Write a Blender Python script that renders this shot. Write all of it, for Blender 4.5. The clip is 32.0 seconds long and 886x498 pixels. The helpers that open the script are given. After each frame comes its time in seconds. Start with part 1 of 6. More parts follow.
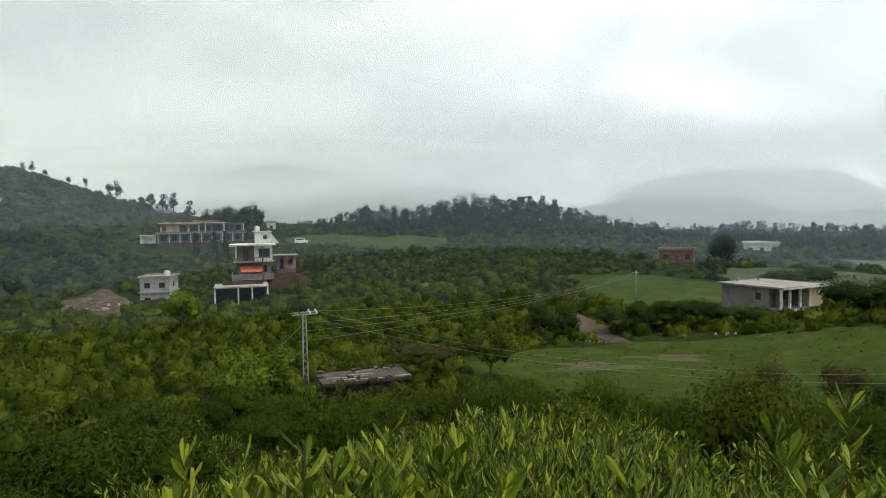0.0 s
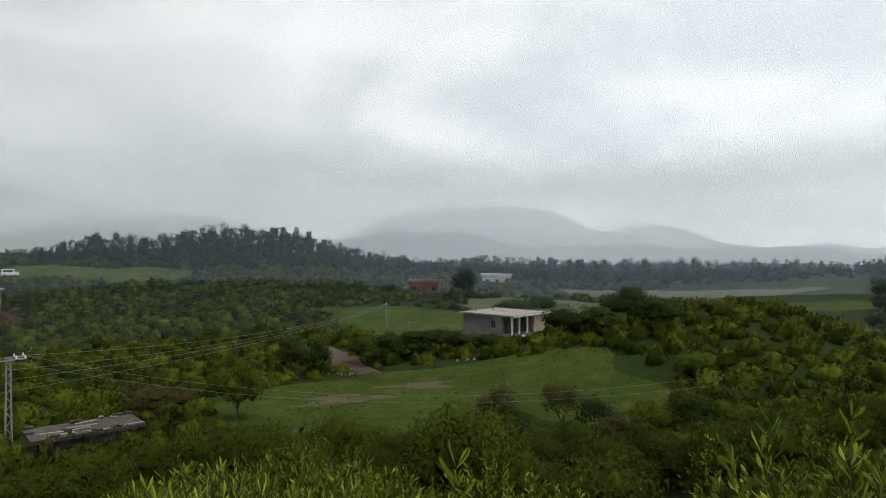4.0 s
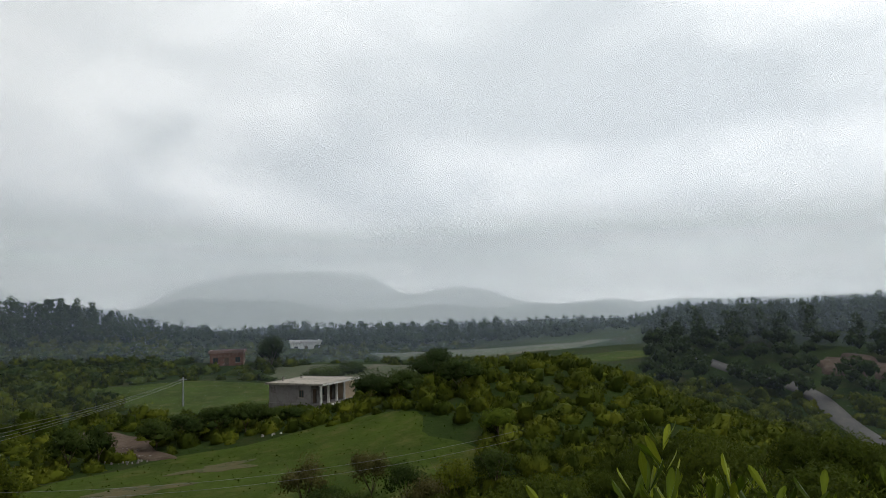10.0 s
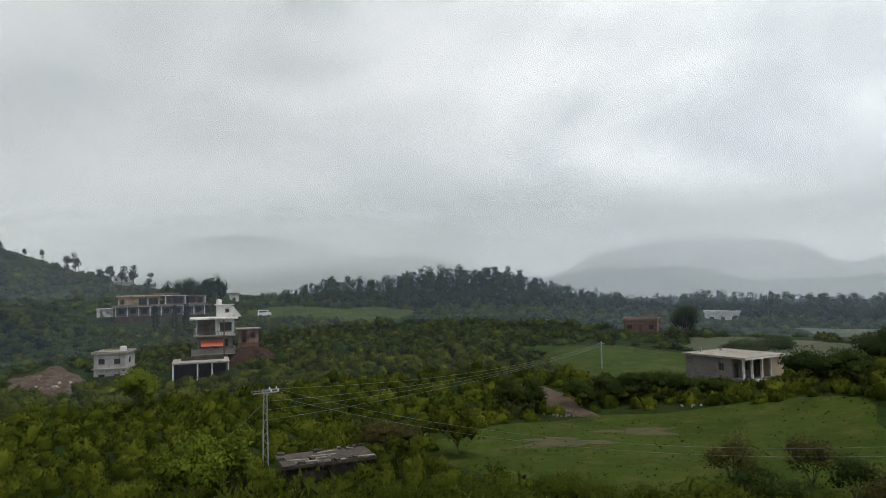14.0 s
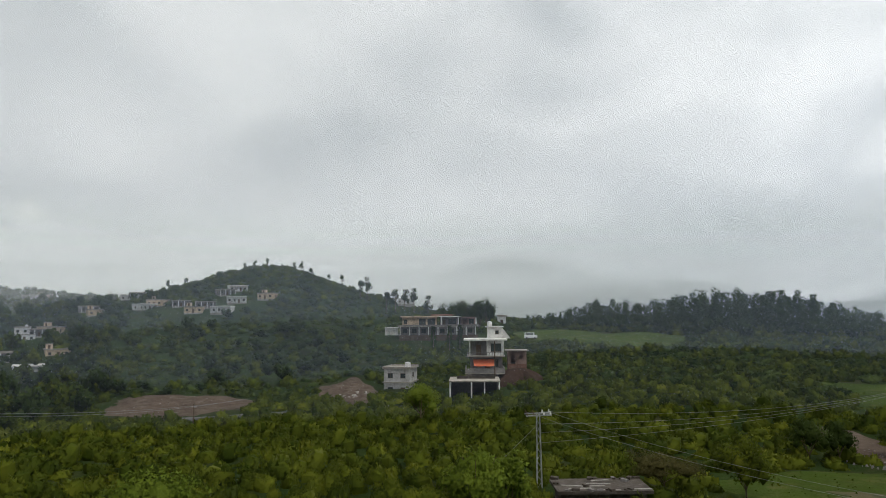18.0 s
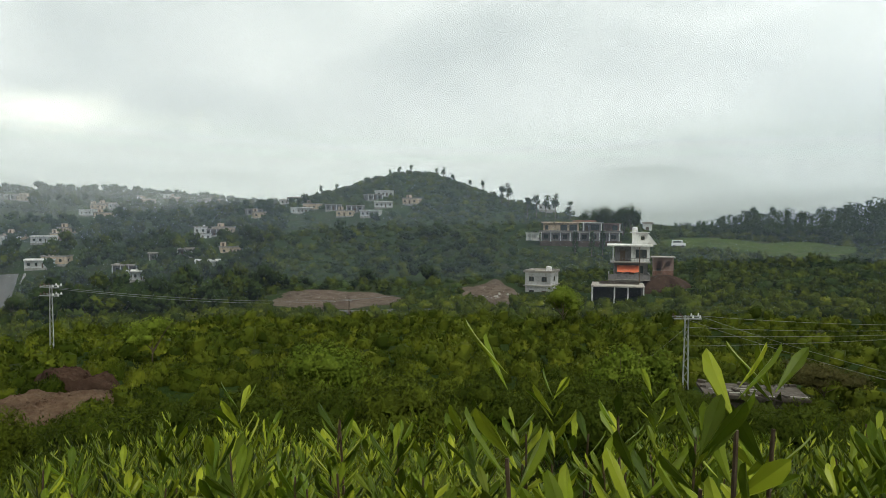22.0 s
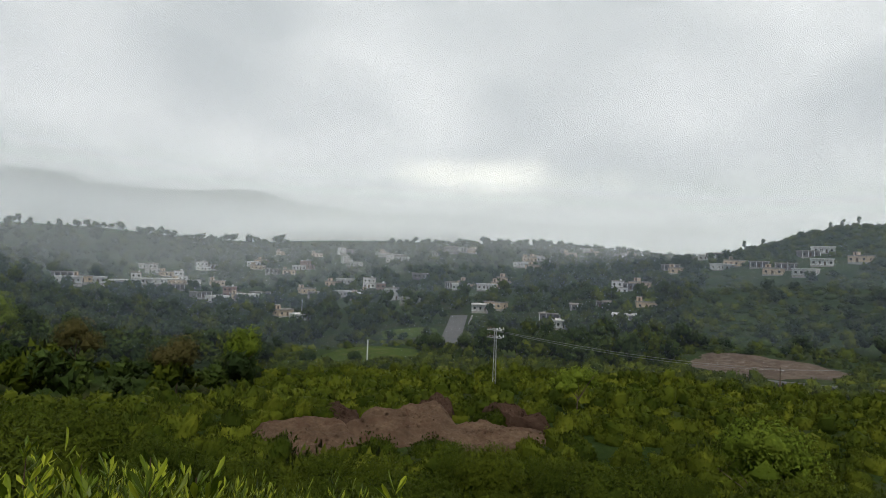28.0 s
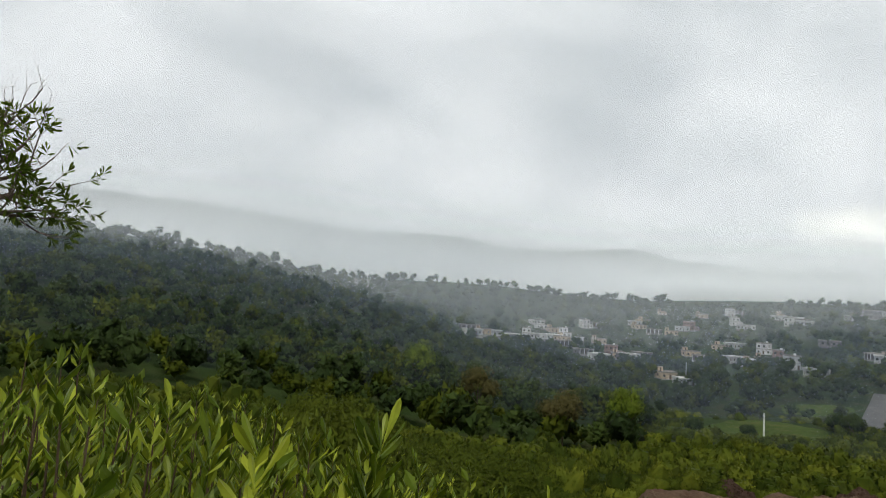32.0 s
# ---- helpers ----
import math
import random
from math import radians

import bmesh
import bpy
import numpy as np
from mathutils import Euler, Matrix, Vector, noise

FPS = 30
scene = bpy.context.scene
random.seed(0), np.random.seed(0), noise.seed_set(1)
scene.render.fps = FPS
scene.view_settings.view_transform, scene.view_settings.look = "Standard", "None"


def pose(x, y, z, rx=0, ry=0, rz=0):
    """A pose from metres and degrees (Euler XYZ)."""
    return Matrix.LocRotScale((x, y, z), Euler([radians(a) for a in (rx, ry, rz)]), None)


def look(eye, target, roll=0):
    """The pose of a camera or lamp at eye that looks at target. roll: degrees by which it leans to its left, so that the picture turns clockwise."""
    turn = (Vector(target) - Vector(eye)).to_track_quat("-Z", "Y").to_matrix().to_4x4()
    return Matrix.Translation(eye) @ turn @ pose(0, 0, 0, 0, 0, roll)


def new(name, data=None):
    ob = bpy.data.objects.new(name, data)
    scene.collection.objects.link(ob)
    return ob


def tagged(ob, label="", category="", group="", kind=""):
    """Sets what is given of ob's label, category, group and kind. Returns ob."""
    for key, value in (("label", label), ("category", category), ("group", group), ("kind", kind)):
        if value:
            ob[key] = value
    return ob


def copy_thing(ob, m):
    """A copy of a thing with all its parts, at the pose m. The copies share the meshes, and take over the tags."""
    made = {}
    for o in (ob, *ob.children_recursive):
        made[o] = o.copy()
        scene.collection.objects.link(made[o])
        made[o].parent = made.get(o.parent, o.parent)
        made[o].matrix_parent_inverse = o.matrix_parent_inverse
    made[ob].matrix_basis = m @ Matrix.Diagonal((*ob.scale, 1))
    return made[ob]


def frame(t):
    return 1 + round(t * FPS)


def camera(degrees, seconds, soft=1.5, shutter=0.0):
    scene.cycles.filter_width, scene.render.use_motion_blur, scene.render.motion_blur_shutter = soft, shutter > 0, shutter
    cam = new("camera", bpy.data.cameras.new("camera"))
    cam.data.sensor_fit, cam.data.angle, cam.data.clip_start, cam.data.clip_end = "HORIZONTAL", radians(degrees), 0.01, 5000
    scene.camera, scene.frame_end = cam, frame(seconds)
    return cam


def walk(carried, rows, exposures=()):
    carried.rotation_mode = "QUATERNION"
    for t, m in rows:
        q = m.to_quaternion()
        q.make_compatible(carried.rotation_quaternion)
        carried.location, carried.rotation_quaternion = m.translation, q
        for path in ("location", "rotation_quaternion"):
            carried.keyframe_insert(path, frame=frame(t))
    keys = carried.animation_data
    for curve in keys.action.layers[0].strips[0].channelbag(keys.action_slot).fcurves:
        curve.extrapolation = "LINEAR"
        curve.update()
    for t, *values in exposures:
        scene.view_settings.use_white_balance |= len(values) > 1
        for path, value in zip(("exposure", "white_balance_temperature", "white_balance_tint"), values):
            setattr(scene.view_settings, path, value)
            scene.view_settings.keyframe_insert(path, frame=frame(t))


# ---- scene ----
cam = camera(67.88, 32.0, 0.65)

PATH = [
    (0.0, pose(0.000, 0.000, 0.000, 87.25, 0.92, 0.00)),
    (0.5, pose(0.033, 0.041, -0.006, 87.68, 0.63, -2.23)),
    (1.0, pose(0.049, 0.015, 0.009, 88.38, 0.39, -5.01)),
    (1.5, pose(0.063, 0.000, 0.018, 88.79, 0.12, -7.79)),
    (2.0, pose(0.078, -0.019, 0.027, 89.08, 0.17, -10.67)),
    (2.5, pose(0.092, -0.048, 0.042, 89.40, 0.01, -13.99)),
    (4.5, pose(0.461, -0.031, 0.143, 90.21, 0.07, -23.21)),
    (5.0, pose(0.611, -0.032, 0.191, 90.80, 0.08, -25.74)),
    (5.5, pose(0.720, -0.015, 0.198, 91.13, 0.29, -28.60)),
    (6.0, pose(0.824, -0.022, 0.206, 91.50, -0.07, -31.50)),
    (6.5, pose(0.943, 0.032, 0.177, 91.59, -0.46, -34.27)),
    (7.0, pose(0.969, 0.033, 0.186, 91.70, -0.21, -36.18)),
    (7.5, pose(0.978, 0.018, 0.199, 92.04, -1.10, -39.36)),
    (8.0, pose(0.974, -0.005, 0.221, 92.40, -0.96, -42.72)),
    (8.5, pose(0.965, -0.024, 0.239, 92.32, -0.04, -44.61)),
    (9.0, pose(0.931, -0.050, 0.273, 93.27, 0.92, -44.92)),
    (9.5, pose(0.896, -0.066, 0.283, 94.32, 1.71, -42.49)),
    (10.0, pose(0.795, -0.116, 0.306, 95.07, 1.94, -37.36)),
    (10.5, pose(0.686, -0.134, 0.350, 95.29, 1.90, -31.14)),
    (11.0, pose(0.567, -0.062, 0.364, 94.96, 1.27, -24.52)),
    (11.5, pose(0.479, -0.002, 0.384, 94.39, 1.02, -19.48)),
    (12.0, pose(0.410, 0.007, 0.349, 93.76, 0.85, -15.26)),
    (12.5, pose(0.354, 0.095, 0.359, 93.17, 1.08, -12.27)),
    (13.0, pose(0.270, 0.024, 0.359, 92.84, 1.08, -9.53)),
    (13.5, pose(0.218, 0.027, 0.366, 93.06, 1.29, -6.52)),
    (14.0, pose(0.127, 0.006, 0.403, 93.26, 1.22, -2.92)),
    (14.5, pose(0.056, -0.021, 0.426, 93.68, 1.11, -0.24)),
    (16.5, pose(-0.437, -0.244, 0.574, 94.71, 0.95, 11.29)),
    (17.0, pose(-0.421, -0.255, 0.563, 95.14, 1.07, 14.95)),
    (17.5, pose(-0.475, -0.319, 0.622, 95.38, 0.69, 17.02)),
    (18.0, pose(-0.488, -0.348, 0.604, 95.56, 0.42, 19.56)),
    (18.5, pose(-0.544, -0.403, 0.583, 95.20, 0.16, 21.78)),
    (19.0, pose(-0.541, -0.437, 0.518, 94.17, -0.08, 23.93)),
    (19.5, pose(-0.746, -0.598, 0.348, 93.78, -1.02, 24.65)),
    (20.0, pose(-0.731, -0.599, 0.172, 91.24, -0.76, 26.52)),
    (20.5, pose(-0.802, -0.641, 0.131, 87.23, -0.13, 27.81)),
    (21.0, pose(-0.819, -0.654, 0.048, 87.36, 0.09, 28.84)),
    (21.5, pose(-0.828, -0.695, -0.040, 86.32, -0.39, 29.95)),
    (22.0, pose(-0.832, -0.702, -0.128, 87.54, -0.32, 31.63)),
    (22.5, pose(-0.881, -0.737, -0.156, 89.18, -0.34, 33.18)),
    (23.0, pose(-0.898, -0.797, -0.171, 89.60, -0.37, 36.18)),
    (23.5, pose(-0.959, -0.814, -0.170, 89.47, -0.57, 38.79)),
    (24.0, pose(-1.000, -0.871, -0.151, 89.36, -0.08, 40.95)),
    (24.5, pose(-1.017, -0.902, -0.128, 89.78, 0.25, 43.03)),
    (26.5, pose(-1.419, -1.341, 0.115, 91.49, -1.61, 54.62)),
    (27.0, pose(-1.503, -1.445, 0.151, 91.31, -1.39, 58.59)),
    (27.5, pose(-1.575, -1.507, 0.140, 91.43, -1.52, 62.67)),
    (28.0, pose(-1.599, -1.507, 0.094, 91.55, -1.99, 66.45)),
    (28.5, pose(-1.616, -1.540, 0.095, 91.80, -2.71, 70.96)),
    (29.0, pose(-1.608, -1.574, 0.110, 92.15, -2.81, 74.84)),
    (29.5, pose(-1.642, -1.628, 0.113, 92.76, -2.64, 80.15)),
    (30.0, pose(-1.680, -1.653, 0.105, 92.74, -3.16, 84.10)),
    (30.5, pose(-1.731, -1.681, 0.096, 92.86, -3.32, 86.88)),
    (31.0, pose(-1.728, -1.720, 0.101, 93.60, -3.30, 90.88)),
    (31.5, pose(-1.705, -1.755, 0.111, 94.59, -3.57, 95.03)),
    (32.0, pose(-1.671, -1.781, 0.121, 95.03, -3.72, 98.63)),
]
EXPOSURES = [(0.0, -0.04, 6600, 3), (1.0, -0.10, 6590, 3), (2.0, -0.20, 6570, 4), (2.5, -0.25, 6550, 6), (4.5, -0.39, 6520, 10), (6.0, -0.52, 6500, 10),
             (9.0, -0.54, 6480, 10), (12.0, -0.50, 6480, 10), (14.0, -0.44, 6500, 10), (17.0, -0.40, 6500, 10), (19.5, -0.38, 6500, 10), (20.0, -0.34, 6560, 8),
             (20.5, -0.04, 6600, 3), (23.0, -0.06, 6600, 3), (24.5, -0.08, 6590, 3), (26.5, -0.20, 6560, 8), (28.0, -0.26, 6520, 10), (30.0, -0.24, 6500, 10), (32.0, -0.18, 6480, 10)]
walk(cam, PATH, EXPOSURES)


# ---- world and light: overcast sky, soft sun behind the cloud ----
world = bpy.data.worlds.new("world")
scene.world = world
world.use_nodes = True
wn, wl = world.node_tree.nodes, world.node_tree.links
wn.clear()
w_out = wn.new("ShaderNodeOutputWorld")
w_bg = wn.new("ShaderNodeBackground")
w_sky = wn.new("ShaderNodeTexSky")
w_sky.sky_type = "NISHITA"
w_sky.sun_disc = False
w_sky.sun_elevation, w_sky.sun_rotation = radians(60), radians(120)
w_dim = wn.new("ShaderNodeMix")
w_dim.data_type = "RGBA"
w_dim.blend_type = "MULTIPLY"
w_dim.inputs[0].default_value = 1.0
w_dim.inputs[7].default_value = (0.09, 0.09, 0.09, 1)
w_co = wn.new("ShaderNodeTexCoord")
w_map = wn.new("ShaderNodeMapping")
w_map.inputs["Scale"].default_value = (1.0, 1.0, 2.2)
w_n1 = wn.new("ShaderNodeTexNoise")
w_n1.inputs["Scale"].default_value = 2.6
w_n1.inputs["Detail"].default_value = 5
w_n1.inputs["Roughness"].default_value = 0.48
w_n1.inputs["Distortion"].default_value = 0.35
w_ramp = wn.new("ShaderNodeValToRGB")
w_ramp.color_ramp.elements[0].position, w_ramp.color_ramp.elements[0].color = 0.36, (0.60, 0.635, 0.655, 1)
w_ramp.color_ramp.elements[1].position, w_ramp.color_ramp.elements[1].color = 0.62, (1.20, 1.21, 1.20, 1)
w_mix = wn.new("ShaderNodeMix")
w_mix.data_type = "RGBA"
w_mix.inputs[0].default_value = 0.94
wl.new(w_co.outputs["Generated"], w_map.inputs[0])
wl.new(w_map.outputs[0], w_n1.inputs["Vector"])
wl.new(w_n1.outputs["Fac"], w_ramp.inputs[0])
wl.new(w_sky.outputs[0], w_dim.inputs[6])
wl.new(w_dim.outputs[2], w_mix.inputs[6])
wl.new(w_ramp.outputs[0], w_mix.inputs[7])
# a thin place in the cloud low over the village, where brighter sky shows through
w_sub = wn.new("ShaderNodeVectorMath")
w_sub.operation = "SUBTRACT"
w_sub.inputs[1].default_value = (-0.872, 0.470, 0.122)
w_scl = wn.new("ShaderNodeVectorMath")
w_scl.operation = "MULTIPLY"
w_scl.inputs[1].default_value = (9.5, 9.5, 34.0)
w_len = wn.new("ShaderNodeVectorMath")
w_len.operation = "LENGTH"
w_rag = wn.new("ShaderNodeMath")
w_rag.operation = "MULTIPLY_ADD"
w_rag.inputs[1].default_value = -3.2
w_gap = wn.new("ShaderNodeMapRange")
w_gap.interpolation_type = "SMOOTHSTEP"
for k_, v_ in enumerate((-1.4, 0.3, 1.0, 0.0)):
    w_gap.inputs[k_ + 1].default_value = v_
w_n2 = wn.new("ShaderNodeTexNoise")
w_n2.inputs["Scale"].default_value = 11
w_n2.inputs["Detail"].default_value = 4
w_thin = wn.new("ShaderNodeMix")
w_thin.data_type = "RGBA"
w_thin.inputs[7].default_value = (2.1, 2.04, 1.74, 1)
wl.new(w_co.outputs["Generated"], w_sub.inputs[0])
wl.new(w_sub.outputs[0], w_scl.inputs[0])
wl.new(w_scl.outputs[0], w_len.inputs[0])
wl.new(w_co.outputs["Generated"], w_n2.inputs["Vector"])
wl.new(w_n2.outputs["Fac"], w_rag.inputs[0])
wl.new(w_len.outputs["Value"], w_rag.inputs[2])
wl.new(w_rag.outputs[0], w_gap.inputs[0])
wl.new(w_gap.outputs[0], w_thin.inputs[0])
# the cloud is brighter towards the hidden sun
w_sep = wn.new("ShaderNodeSeparateXYZ")
w_side = wn.new("ShaderNodeMapRange")
w_side.interpolation_type = "SMOOTHSTEP"
for k_, v_ in enumerate((-0.35, 0.75, 0.86, 1.85)):
    w_side.inputs[k_ + 1].default_value = v_
w_lit = wn.new("ShaderNodeVectorMath")
w_lit.operation = "SCALE"
wl.new(w_co.outputs["Generated"], w_sep.inputs[0])
wl.new(w_sep.outputs[0], w_side.inputs[0])
wl.new(w_mix.outputs[2], w_lit.inputs[0])
wl.new(w_side.outputs[0], w_lit.inputs["Scale"])
wl.new(w_lit.outputs[0], w_thin.inputs[6])
wl.new(w_thin.outputs[2], w_bg.inputs[0])
w_bg.inputs[1].default_value = 1.0
wl.new(w_bg.outputs[0], w_out.inputs[0])

sun = new("sun", bpy.data.lights.new("sun", "SUN"))
sun.data.energy, sun.data.angle, sun.data.color = 1.9, radians(14), (1.0, 0.96, 0.86)
sun.matrix_world = look((26, -12, 80), (0, 0, 0))


# ---- materials ----
def nodes_of(name):
    m = bpy.data.materials.new(name)
    m.use_nodes = True
    t = m.node_tree
    t.nodes.clear()
    return m, t.nodes, t.links


def noise_node(n, l, scale, detail=4, rough=0.55, space="Object"):
    co = n.new("ShaderNodeTexCoord")
    tx = n.new("ShaderNodeTexNoise")
    tx.inputs["Scale"].default_value = scale
    tx.inputs["Detail"].default_value = detail
    tx.inputs["Roughness"].default_value = rough
    l.new(co.outputs[space], tx.inputs["Vector"])
    return tx.outputs["Fac"]


def ramp_node(n, l, fac, stops):
    r = n.new("ShaderNodeValToRGB")
    e = r.color_ramp.elements
    while len(e) < len(stops):
        e.new(0.5)
    for i, (p, c) in enumerate(stops):
        e[i].position, e[i].color = p, (*c, 1)
    l.new(fac, r.inputs[0])
    return r.outputs[0]


def mix_node(n, l, fac, a, b, blend="MIX"):
    m = n.new("ShaderNodeMix")
    m.data_type = "RGBA"
    m.blend_type = blend
    for socket, v in ((m.inputs[0], fac), (m.inputs[6], a), (m.inputs[7], b)):
        if isinstance(v, (int, float)):
            socket.default_value = v
        elif isinstance(v, tuple):
            socket.default_value = (*v, 1)
        else:
            l.new(v, socket)
    return m.outputs[2]


def surface(name, dark, light, grain=8.0, patch=0.6, rough=0.85, bump=0.3, metal=0.0, stain=None, spec=0.3):
    """A matt surface with variation at two scales, and stains of a third colour."""
    m, n, l = nodes_of(name)
    col = ramp_node(n, l, noise_node(n, l, grain, 6, 0.65), [(0.3, dark), (0.7, light)])
    big = noise_node(n, l, patch, 3)
    col = mix_node(n, l, 0.55, col, ramp_node(n, l, big, [(0.35, dark), (0.65, light)]))
    if stain:
        f = ramp_node(n, l, noise_node(n, l, patch * 2.7, 5, 0.7), [(0.5, (0, 0, 0)), (0.68, (1, 1, 1))])
        col = mix_node(n, l, f, col, stain)
    b = n.new("ShaderNodeBsdfPrincipled")
    l.new(col, b.inputs["Base Color"])
    b.inputs["Roughness"].default_value, b.inputs["Metallic"].default_value = rough, metal
    b.inputs["Specular IOR Level"].default_value = spec
    if bump:
        bp = n.new("ShaderNodeBump")
        bp.inputs["Strength"].default_value = bump
        bp.inputs["Distance"].default_value = 0.3 / grain
        l.new(noise_node(n, l, grain * 1.5, 6, 0.7), bp.inputs["Height"])
        l.new(bp.outputs[0], b.inputs["Normal"])
    o = n.new("ShaderNodeOutputMaterial")
    l.new(b.outputs[0], o.inputs[0])
    return m


def foliage(name, dark, mid, light, patch=0.25, rough=0.45, through_light=0.3, spec=0.35, leafy=0.16, round_=0.9):
    """Leaves: each leaf its own tone, each plant its own hue; the shading follows the rounded clumps that the leaves make up."""
    m, n, l = nodes_of(name)
    geo = n.new("ShaderNodeNewGeometry")
    info = n.new("ShaderNodeObjectInfo")
    tone = n.new("ShaderNodeAttribute")
    tone.attribute_name = "tone"
    own = n.new("ShaderNodeMath")
    own.operation = "ADD"
    l.new(tone.outputs["Fac"], own.inputs[0])
    l.new(info.outputs["Random"], own.inputs[1])
    turn = n.new("ShaderNodeMath")
    turn.operation = "FRACT"
    l.new(own.outputs[0], turn.inputs[0])
    half = tuple((u + 2 * v) / 3 for u, v in zip(dark, mid))
    col = ramp_node(n, l, turn.outputs[0], [(0.0, half), (0.6, mid), (1.0, tuple((u + 2 * v) / 3 for u, v in zip(light, mid)))])
    drift = ramp_node(n, l, noise_node(n, l, patch, 2), [(0.32, dark), (0.5, mid), (0.68, light)])
    col = mix_node(n, l, 0.4, col, drift)
    each = ramp_node(n, l, geo.outputs["Random Per Island"], [(0.08, dark), (0.6, mid), (1.0, light)])
    col = mix_node(n, l, leafy, col, each)
    lobe = n.new("ShaderNodeAttribute")
    lobe.attribute_name = "lobe"
    out = n.new("ShaderNodeVectorTransform")
    out.vector_type, out.convert_from, out.convert_to = "VECTOR", "OBJECT", "WORLD"
    l.new(lobe.outputs["Vector"], out.inputs[0])
    clump = n.new("ShaderNodeVectorMath")
    clump.operation = "SCALE"
    clump.inputs["Scale"].default_value = round_
    l.new(out.outputs[0], clump.inputs[0])
    flat = n.new("ShaderNodeVectorMath")
    flat.operation = "SCALE"
    flat.inputs["Scale"].default_value = 0.45
    l.new(geo.outputs["Normal"], flat.inputs[0])
    both = n.new("ShaderNodeVectorMath")
    both.operation = "ADD"
    l.new(clump.outputs[0], both.inputs[0])
    l.new(flat.outputs[0], both.inputs[1])
    way = n.new("ShaderNodeVectorMath")
    way.operation = "NORMALIZE"
    l.new(both.outputs[0], way.inputs[0])
    b = n.new("ShaderNodeBsdfPrincipled")
    l.new(col, b.inputs["Base Color"])
    l.new(way.outputs[0], b.inputs["Normal"])
    b.inputs["Roughness"].default_value = rough
    b.inputs["Specular IOR Level"].default_value = spec
    tr = n.new("ShaderNodeBsdfTranslucent")
    l.new(mix_node(n, l, 0.5, col, (0.10, 0.17, 0.02)), tr.inputs[0])
    mx = n.new("ShaderNodeMixShader")
    mx.inputs[0].default_value = through_light
    l.new(b.outputs[0], mx.inputs[1])
    l.new(tr.outputs[0], mx.inputs[2])
    o = n.new("ShaderNodeOutputMaterial")
    l.new(mx.outputs[0], o.inputs[0])
    return m


def mist(name, low, high, z_low, z_high, z_top, scale, tint, r, thin, rest):
    """Thin cloud: drops that scatter the sky's light, thicker upwards from z_low to z_high, thinning out again towards z_top."""
    m, n, l = nodes_of(name)
    co = n.new("ShaderNodeTexCoord")
    sep = n.new("ShaderNodeSeparateXYZ")
    l.new(co.outputs["Object"], sep.inputs[0])
    tx = n.new("ShaderNodeTexNoise")
    tx.inputs["Scale"].default_value = scale
    tx.inputs["Detail"].default_value = 2
    tx.inputs["Roughness"].default_value = 0.4
    l.new(co.outputs["Object"], tx.inputs["Vector"])
    wav = n.new("ShaderNodeMath")
    wav.operation = "MULTIPLY_ADD"
    l.new(tx.outputs["Fac"], wav.inputs[0])
    wav.inputs[1].default_value = (z_high - z_low) * 1.5
    off = n.new("ShaderNodeMath")
    off.operation = "SUBTRACT"
    l.new(sep.outputs[2], off.inputs[0])
    off.inputs[1].default_value = (z_high - z_low) * 0.75
    l.new(off.outputs[0], wav.inputs[2])
    def eased(source, x0, x1, y0, y1):
        e = n.new("ShaderNodeMapRange")
        e.interpolation_type = "SMOOTHSTEP"
        l.new(source, e.inputs[0])
        for i, v in enumerate((x0, x1, y0, y1)):
            e.inputs[i + 1].default_value = v
        return e.outputs[0]

    def times(u, v):
        e = n.new("ShaderNodeMath")
        e.operation = "MULTIPLY"
        l.new(u, e.inputs[0])
        l.new(v, e.inputs[1])
        return e.outputs[0]

    body = times(eased(wav.outputs[0], z_low, z_high, 0.0, 1.0), eased(sep.outputs[2], z_high, z_top, 1.0, 0.0))
    body = times(body, eased(sep.outputs[0], -0.35 * r, 0.35 * r, 1.0, thin))
    mul = n.new("ShaderNodeMath")
    mul.operation = "MULTIPLY_ADD"
    l.new(body, mul.inputs[0])
    mul.inputs[1].default_value = high - low
    l.new(eased(sep.outputs[2], z_high, z_top, low, rest), mul.inputs[2])
    clear = n.new("ShaderNodeBsdfTransparent")
    drops = n.new("ShaderNodeBsdfDiffuse")
    drops.inputs[0].default_value = (*tint, 1)
    upward = n.new("ShaderNodeCombineXYZ")
    upward.inputs[2].default_value = 1.0
    l.new(upward.outputs[0], drops.inputs["Normal"])
    beyond = n.new("ShaderNodeBsdfTranslucent")
    beyond.inputs[0].default_value = (*tint, 1)
    l.new(upward.outputs[0], beyond.inputs["Normal"])
    both = n.new("ShaderNodeAddShader")
    l.new(drops.outputs[0], both.inputs[0])
    l.new(beyond.outputs[0], both.inputs[1])
    mx = n.new("ShaderNodeMixShader")
    l.new(mul.outputs[0], mx.inputs[0])
    l.new(clear.outputs[0], mx.inputs[1])
    l.new(both.outputs[0], mx.inputs[2])
    o = n.new("ShaderNodeOutputMaterial")
    l.new(mx.outputs[0], o.inputs[0])
    return m


def glass(name):
    m, n, l = nodes_of(name)
    b = n.new("ShaderNodeBsdfPrincipled")
    b.inputs["Base Color"].default_value = (0.04, 0.05, 0.05, 1)
    b.inputs["Roughness"].default_value = 0.12
    o = n.new("ShaderNodeOutputMaterial")
    l.new(b.outputs[0], o.inputs[0])
    return m


